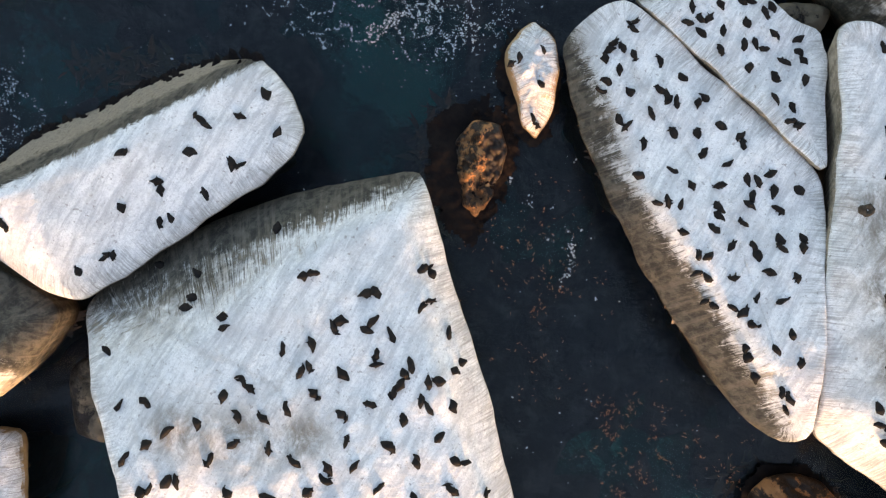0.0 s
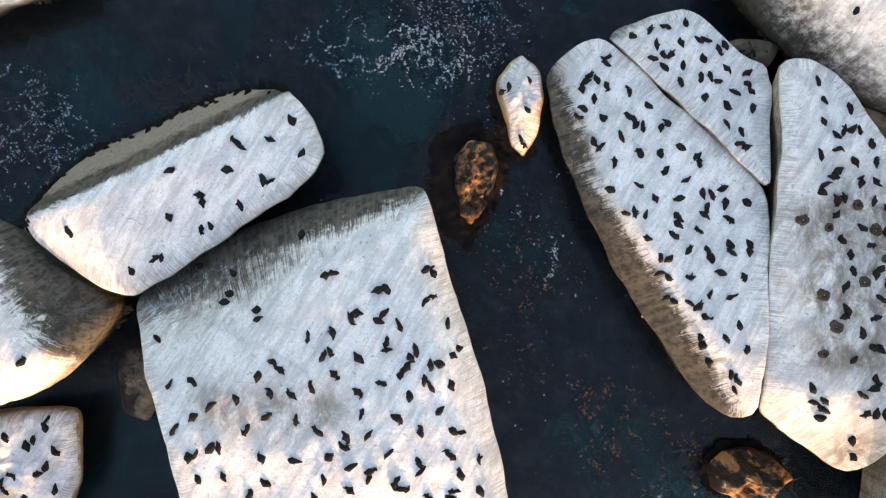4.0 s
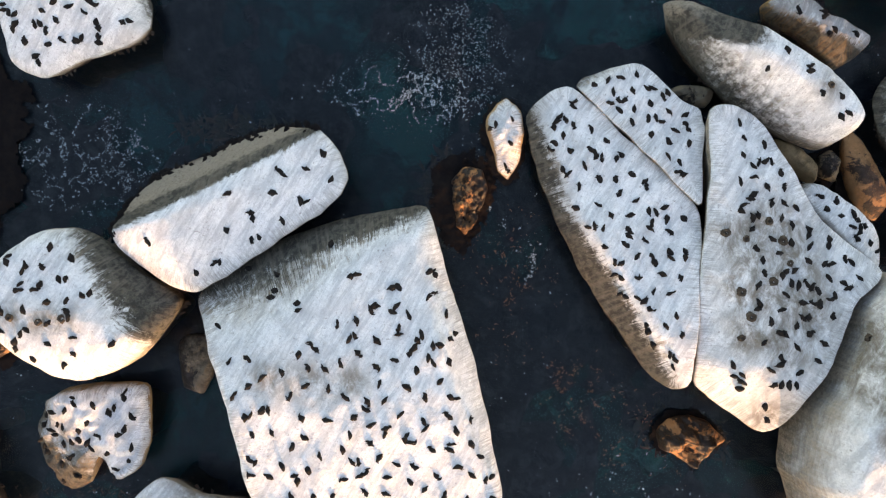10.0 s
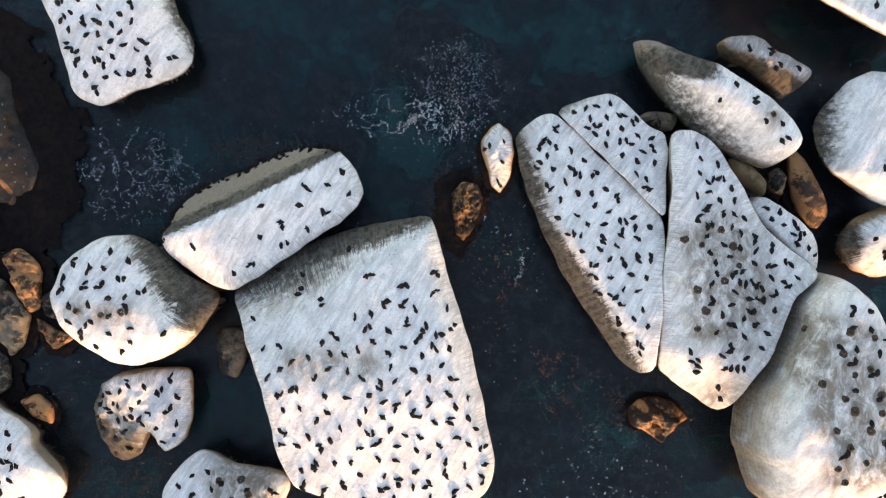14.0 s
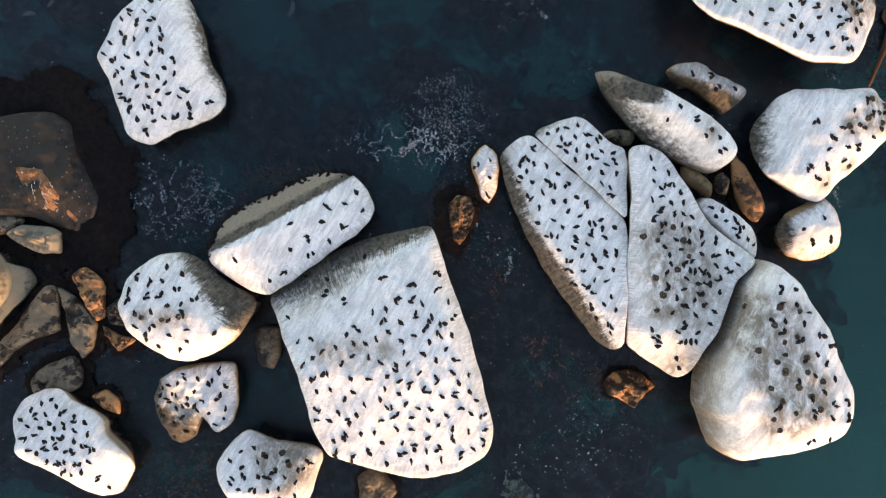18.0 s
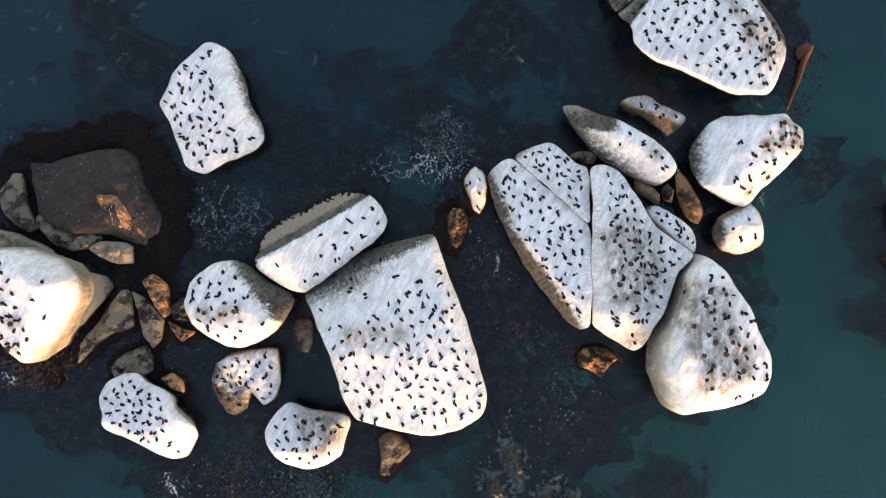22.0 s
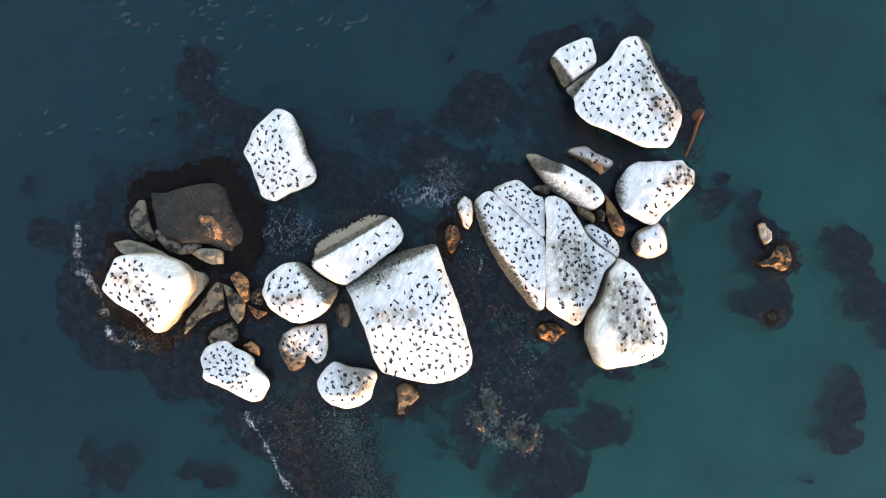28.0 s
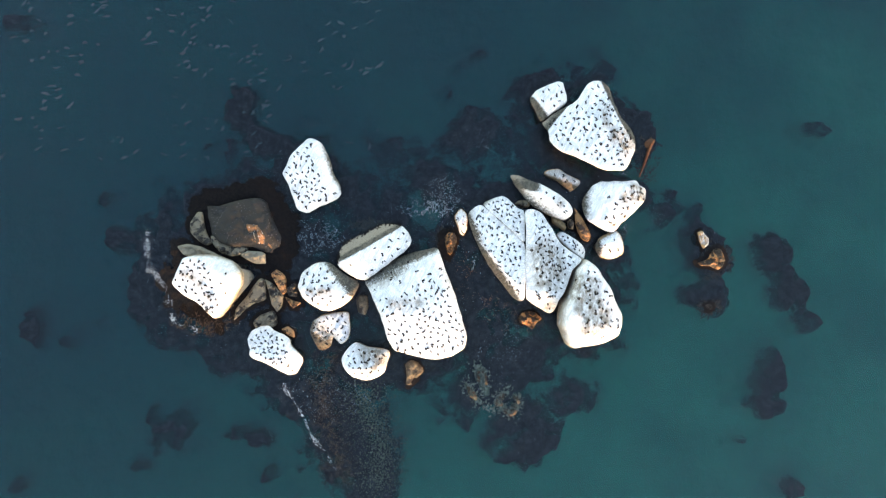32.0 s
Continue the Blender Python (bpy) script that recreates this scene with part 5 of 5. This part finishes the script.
weed_bed("poly", 4.2, "red-brown kelp bed at the foot of the angular boulder", BROWN_WEED, lambda x, y: y < -5.6 and x < -29.8 and x > -33.4 - 2.5, 0.13, 0.09)
weed_bed("podB", 1.25, "black weed at the foot of a rusty stone", None, lambda x, y: x < 1.0 + 0.1, 0.1)
weed_bed("podB", 0.55, "rust-brown weed on the sunny side of a stone", BROWN_WEED, lambda x, y: x > 1.0, 0.07, 0.12)
weed_bed("podA", 0.3, "dark weed round a small beige stone", None, None, 0.07)
for bed_key, bed_reach in (("greyF", 0.9), ("greyH", 0.9), ("greyI", 0.7), ("wedgeD", 0.5), ("greyG", 0.7), ("greyJ", 0.6), ("greyK", 0.5), ("greyL", 0.4), ("wedgeE", 0.3), ("wedgeO", 0.25), ("gapB", 0.3), ("crag", 0.25), ("isletA", 0.5), ("isletB", 0.8), ("isletC", 0.6), ("brown", 0.3)):
    weed_bed(bed_key, bed_reach, "dark wet weed round a small stone", None, None, 0.11)
SPINE = ((-15.3, -12.0), (-16.5, -15.1), (-16.5, -19.1), (-15.3, -23.0), (-14.2, -26.2), (-13.4, -30.1))
fronds("kelp", along(SPINE, 0.8, 3000, rng), 0.08, 0.26, GOLD_KELP, "brown kelp on the crest of a shallow reef", -0.02)
fronds("kelp", along(SPINE, 2.2, 6000, rng), 0.05, 0.18, GOLD_KELP, "golden-brown kelp blades on a shallow reef", 0.10)
# surf
WEST = ((-40.2, 4.1), (-39.6, -0.6), (-37.7, -3.5), (-36.9, -5.4), (-36.8, -7.6), (-36.0, -8.5), (-33.8, -9.0))
sheet("foam", SURF, ((-44.0, -11.5), (-31.0, 5.4)), 0.045, lambda x, y: (0.07 + 0.34 * noise.noise((x * 0.6, y * 0.6, 2.0))) - 0.18 * from_line(x, y, WEST) - 1.5 * net(x, y, 2.6, 1.0), 0.17, 0.05, "lacy line of white surf along a weed bed", "foam")
SOUTH = ((-22.0, -15.7), (-21.3, -17.3), (-20.4, -18.6), (-19.6, -20.0), (-18.8, -21.2), (-18.4, -22.4), (-17.8, -23.6), (-16.9, -24.8), (-15.8, -25.8), (-15.4, -27.0), (-14.6, -28.1))
sheet("foam", SURF, ((-23.6, -29.6), (-13.2, -14.8)), 0.06, lambda x, y: (0.13 + 0.24 * noise.noise((x * 0.6, y * 0.6, 2.0))) - 0.45 * from_line(x, y, SOUTH) - 1.3 * net(x, y, 3.0, 2.0), 0.12, 0.05, "winding lacy line of surf over a reef", "foam")
# pale weed and crust on the reefs
REEF_WEED = plain_material("pale_reef_weed", (0.085, 0.085, 0.055), (0.19, 0.18, 0.115), 2.0, 0.9, 0.1)
REEF_CRUST = plain_material("pale_reef_crust", (0.50, 0.45, 0.33), (0.20, 0.175, 0.12), 3.0, 0.9, 0.1)
BANK = ((-10.6, -18.4), (-9.5, -21.5), (-8.3, -25.1), (-8.7, -29.5))
sheet("reef_weed", REEF_WEED, ((-16.5, -33.5), (-3.4, -13.4)), 0.065, lambda x, y: 0.42 * noise.fractal((x * 4.2, y * 4.2, 31.0), 0.5, 2.2, 4) + 0.02 - 0.07 * from_line(x, y, BANK), -0.1, 0.08,
      "stippled grey-green weed on a shallow reef", "weed")
CRESTS = (((4.9, -14.2), (5.8, -15.6), (5.6, -17.3)), ((3.3, -16.5), (4.9, -19.0)), ((7.3, -19.4), (8.0, -17.9), (8.9, -17.3)), ((7.8, -19.3), (9.1, -20.6), (10.3, -19.8), (10.3, -18.4)), ((5.2, -19.0), (6.9, -20.1)))
sheet("reef_crust", REEF_CRUST, ((1.3, -22.7), (13.0, -12.6)), 0.06, lambda x, y: 0.17 - 0.62 * min(from_line(x, y, c) for c in CRESTS) - 0.9 * noise.fractal((x * 2.4, y * 2.4, 33.0), 0.5, 2.2, 4), -0.15, 0.08,
      "mottled pale crust on a shallow reef", "reef")

# barnacles and dried salt on the dark rock
barnacle_places = scatter(STONES["darkrock"], 0.32, rng, 0.4, lambda x, y: noise.fractal((x * 0.5, y * 0.5, 40.0), 0.8, 2.1, 4) > 0.12, 2500)
verts, faces = [], []
for at in barnacle_places:
    clump(verts, faces, at, rng.uniform(0.015, 0.06), 0.02, rng, 5, None, rng.uniform(1.0, 2.5))
BARNACLE = plain_material("barnacles", (0.20, 0.185, 0.165), (0.12, 0.11, 0.095), 8.0, 0.9, 0.1)
tagged(mesh_object("barnacles", verts, faces, BARNACLE, False), "pale barnacles scattered on the dark weed-covered rock", "barnacles", kind="stuff")

# specks of foam gathered south of the islet
specks = cloud(*(-16.0, -18.4), 7.0, 3.5, 420, rng, 0.5, 0.2, 71.0) + cloud(*(9.3, -12.2), 4.5, 4.0, 160, rng, 0.5, 0.2, 72.0) + cloud(*(-23.3, -6.9), 5.0, 4.0, 120, rng, 0.5, 0.2, 73.0)
flecks("foam", FOAM, specks, 0.012, 0.045, rng, "small white specks of foam over a dark reef", "foam")

# stray flecks of foam over the whole water
stray = [(rng.uniform(-42, 44), rng.uniform(-26, 30)) for _ in range(5000)]
stray = [p for p in stray if noise.fractal((p[0] * 0.12, p[1] * 0.12, 50.0), 0.8, 2.1, 4) > 0.1]
flecks("foam", FOAM, stray, 0.008, 0.035, rng, "stray white flecks on the water between the boulders", "foam")

# crests of wavelets on the open water, the sky's reflection put into their colour
SKY_GLINT = plain_material("sky_glint", (0.018, 0.040, 0.052), (0.010, 0.026, 0.036), 3.0, 0.5, 0.3)


def wavelets(count, box, label):
    """Short bowed ridges of water, a hand high, coloured as if they mirrored the sky, all running much the same way."""
    verts, faces = [], []
    (ax, ay), (bx, by) = box
    for _ in range(count):
        x, y = rng.uniform(ax, bx), rng.uniform(ay, by)
        if noise.fractal((x * 0.08, y * 0.08, 90.0), 0.8, 2.1, 3) < -0.05 or any(math.hypot(x - st.centre[0], y - st.centre[1]) < st.reach + 1.5 for st in STONES.values()):
            continue
        n0, turn, long = len(verts), radians(rng.gauss(22, 22)), rng.uniform(0.4, 1.3)
        wide, bow = rng.uniform(0.07, 0.2), rng.uniform(-0.9, 0.9)
        for j in range(6):
            t = j / 5 - 0.5
            u, v, w = t * long, bow * (t * t - 0.25) + rng.uniform(-0.03, 0.03), wide * (1 - 3.4 * t * t) + 0.01
            for side, z in ((-w, 0.004), (0.0, 0.05 * (1 - 3 * t * t) + 0.006), (w, 0.004)):
                verts.append((x + u * math.cos(turn) - (v + side) * math.sin(turn), y + u * math.sin(turn) + (v + side) * math.cos(turn), z))
        faces += [(n0 + 3 * j + k, n0 + 3 * j + k + 1, n0 + 3 * j + k + 4, n0 + 3 * j + k + 3) for j in range(5) for k in range(2)]
    return tagged(mesh_object("wavelet", verts, faces, SKY_GLINT), label, "ripple", kind="stuff")


wavelets(420, ((-62, 14), (-8, 46)), "small wavelets on the open dark green water, the sky's pale reflection painted in")

# white runs down the orange ledge
verts, faces = [], []
for _ in range(26):
    t, off = rng.random(), rng.uniform(-0.7, 0.5)
    x, y = -25.5 + 1.4 * t + off, 5.3 + -2.5 * t + 0.5 * off
    z = max(float(STONES[key].surface(np.array([[x, y]]))[0]) for key in ("sunledge", "darkrock"))
    strand(verts, faces, (x, y, z), rng.uniform(0.12, 0.55), rng.uniform(0.015, 0.05), 0.02, radians(rng.gauss(115, 22)), rng)
RUNS = plain_material("dried_lime_runs", (0.60, 0.57, 0.52), (0.34, 0.31, 0.27), 8.0, 0.9, 0.1)
tagged(mesh_object("lime_streak", verts, faces, RUNS), "white runs of dried lime on an orange ledge", "lime", kind="stuff")

# black weed hangs in rags over the low bare edge of the long boulder
verts, faces = [], []
edge = [p for p in STONES["cap"].line if (p[0] + 9.5) * -0.5 + (p[1] - 1.6) * 0.87 > 1.2]
for _ in range(130):
    x, y = rng.choice(edge)
    inward = abs(rng.gauss(0, 0.16))
    x, y = x + 0.48 * inward + rng.uniform(-0.15, 0.15), y - 0.87 * inward + rng.uniform(-0.1, 0.1)
    z = float(STONES["cap"].surface(np.array([[x, y]]))[0])
    clump(verts, faces, (x, y, max(z, 0.1)), rng.uniform(0.05, 0.17), 0.05, rng, 7, None, rng.uniform(1.0, 2.4))
tagged(mesh_object("weed_rag", verts, faces, BLACK_WEED, False), "black weed in rags along the edge of the long boulder", "weed", kind="stuff")
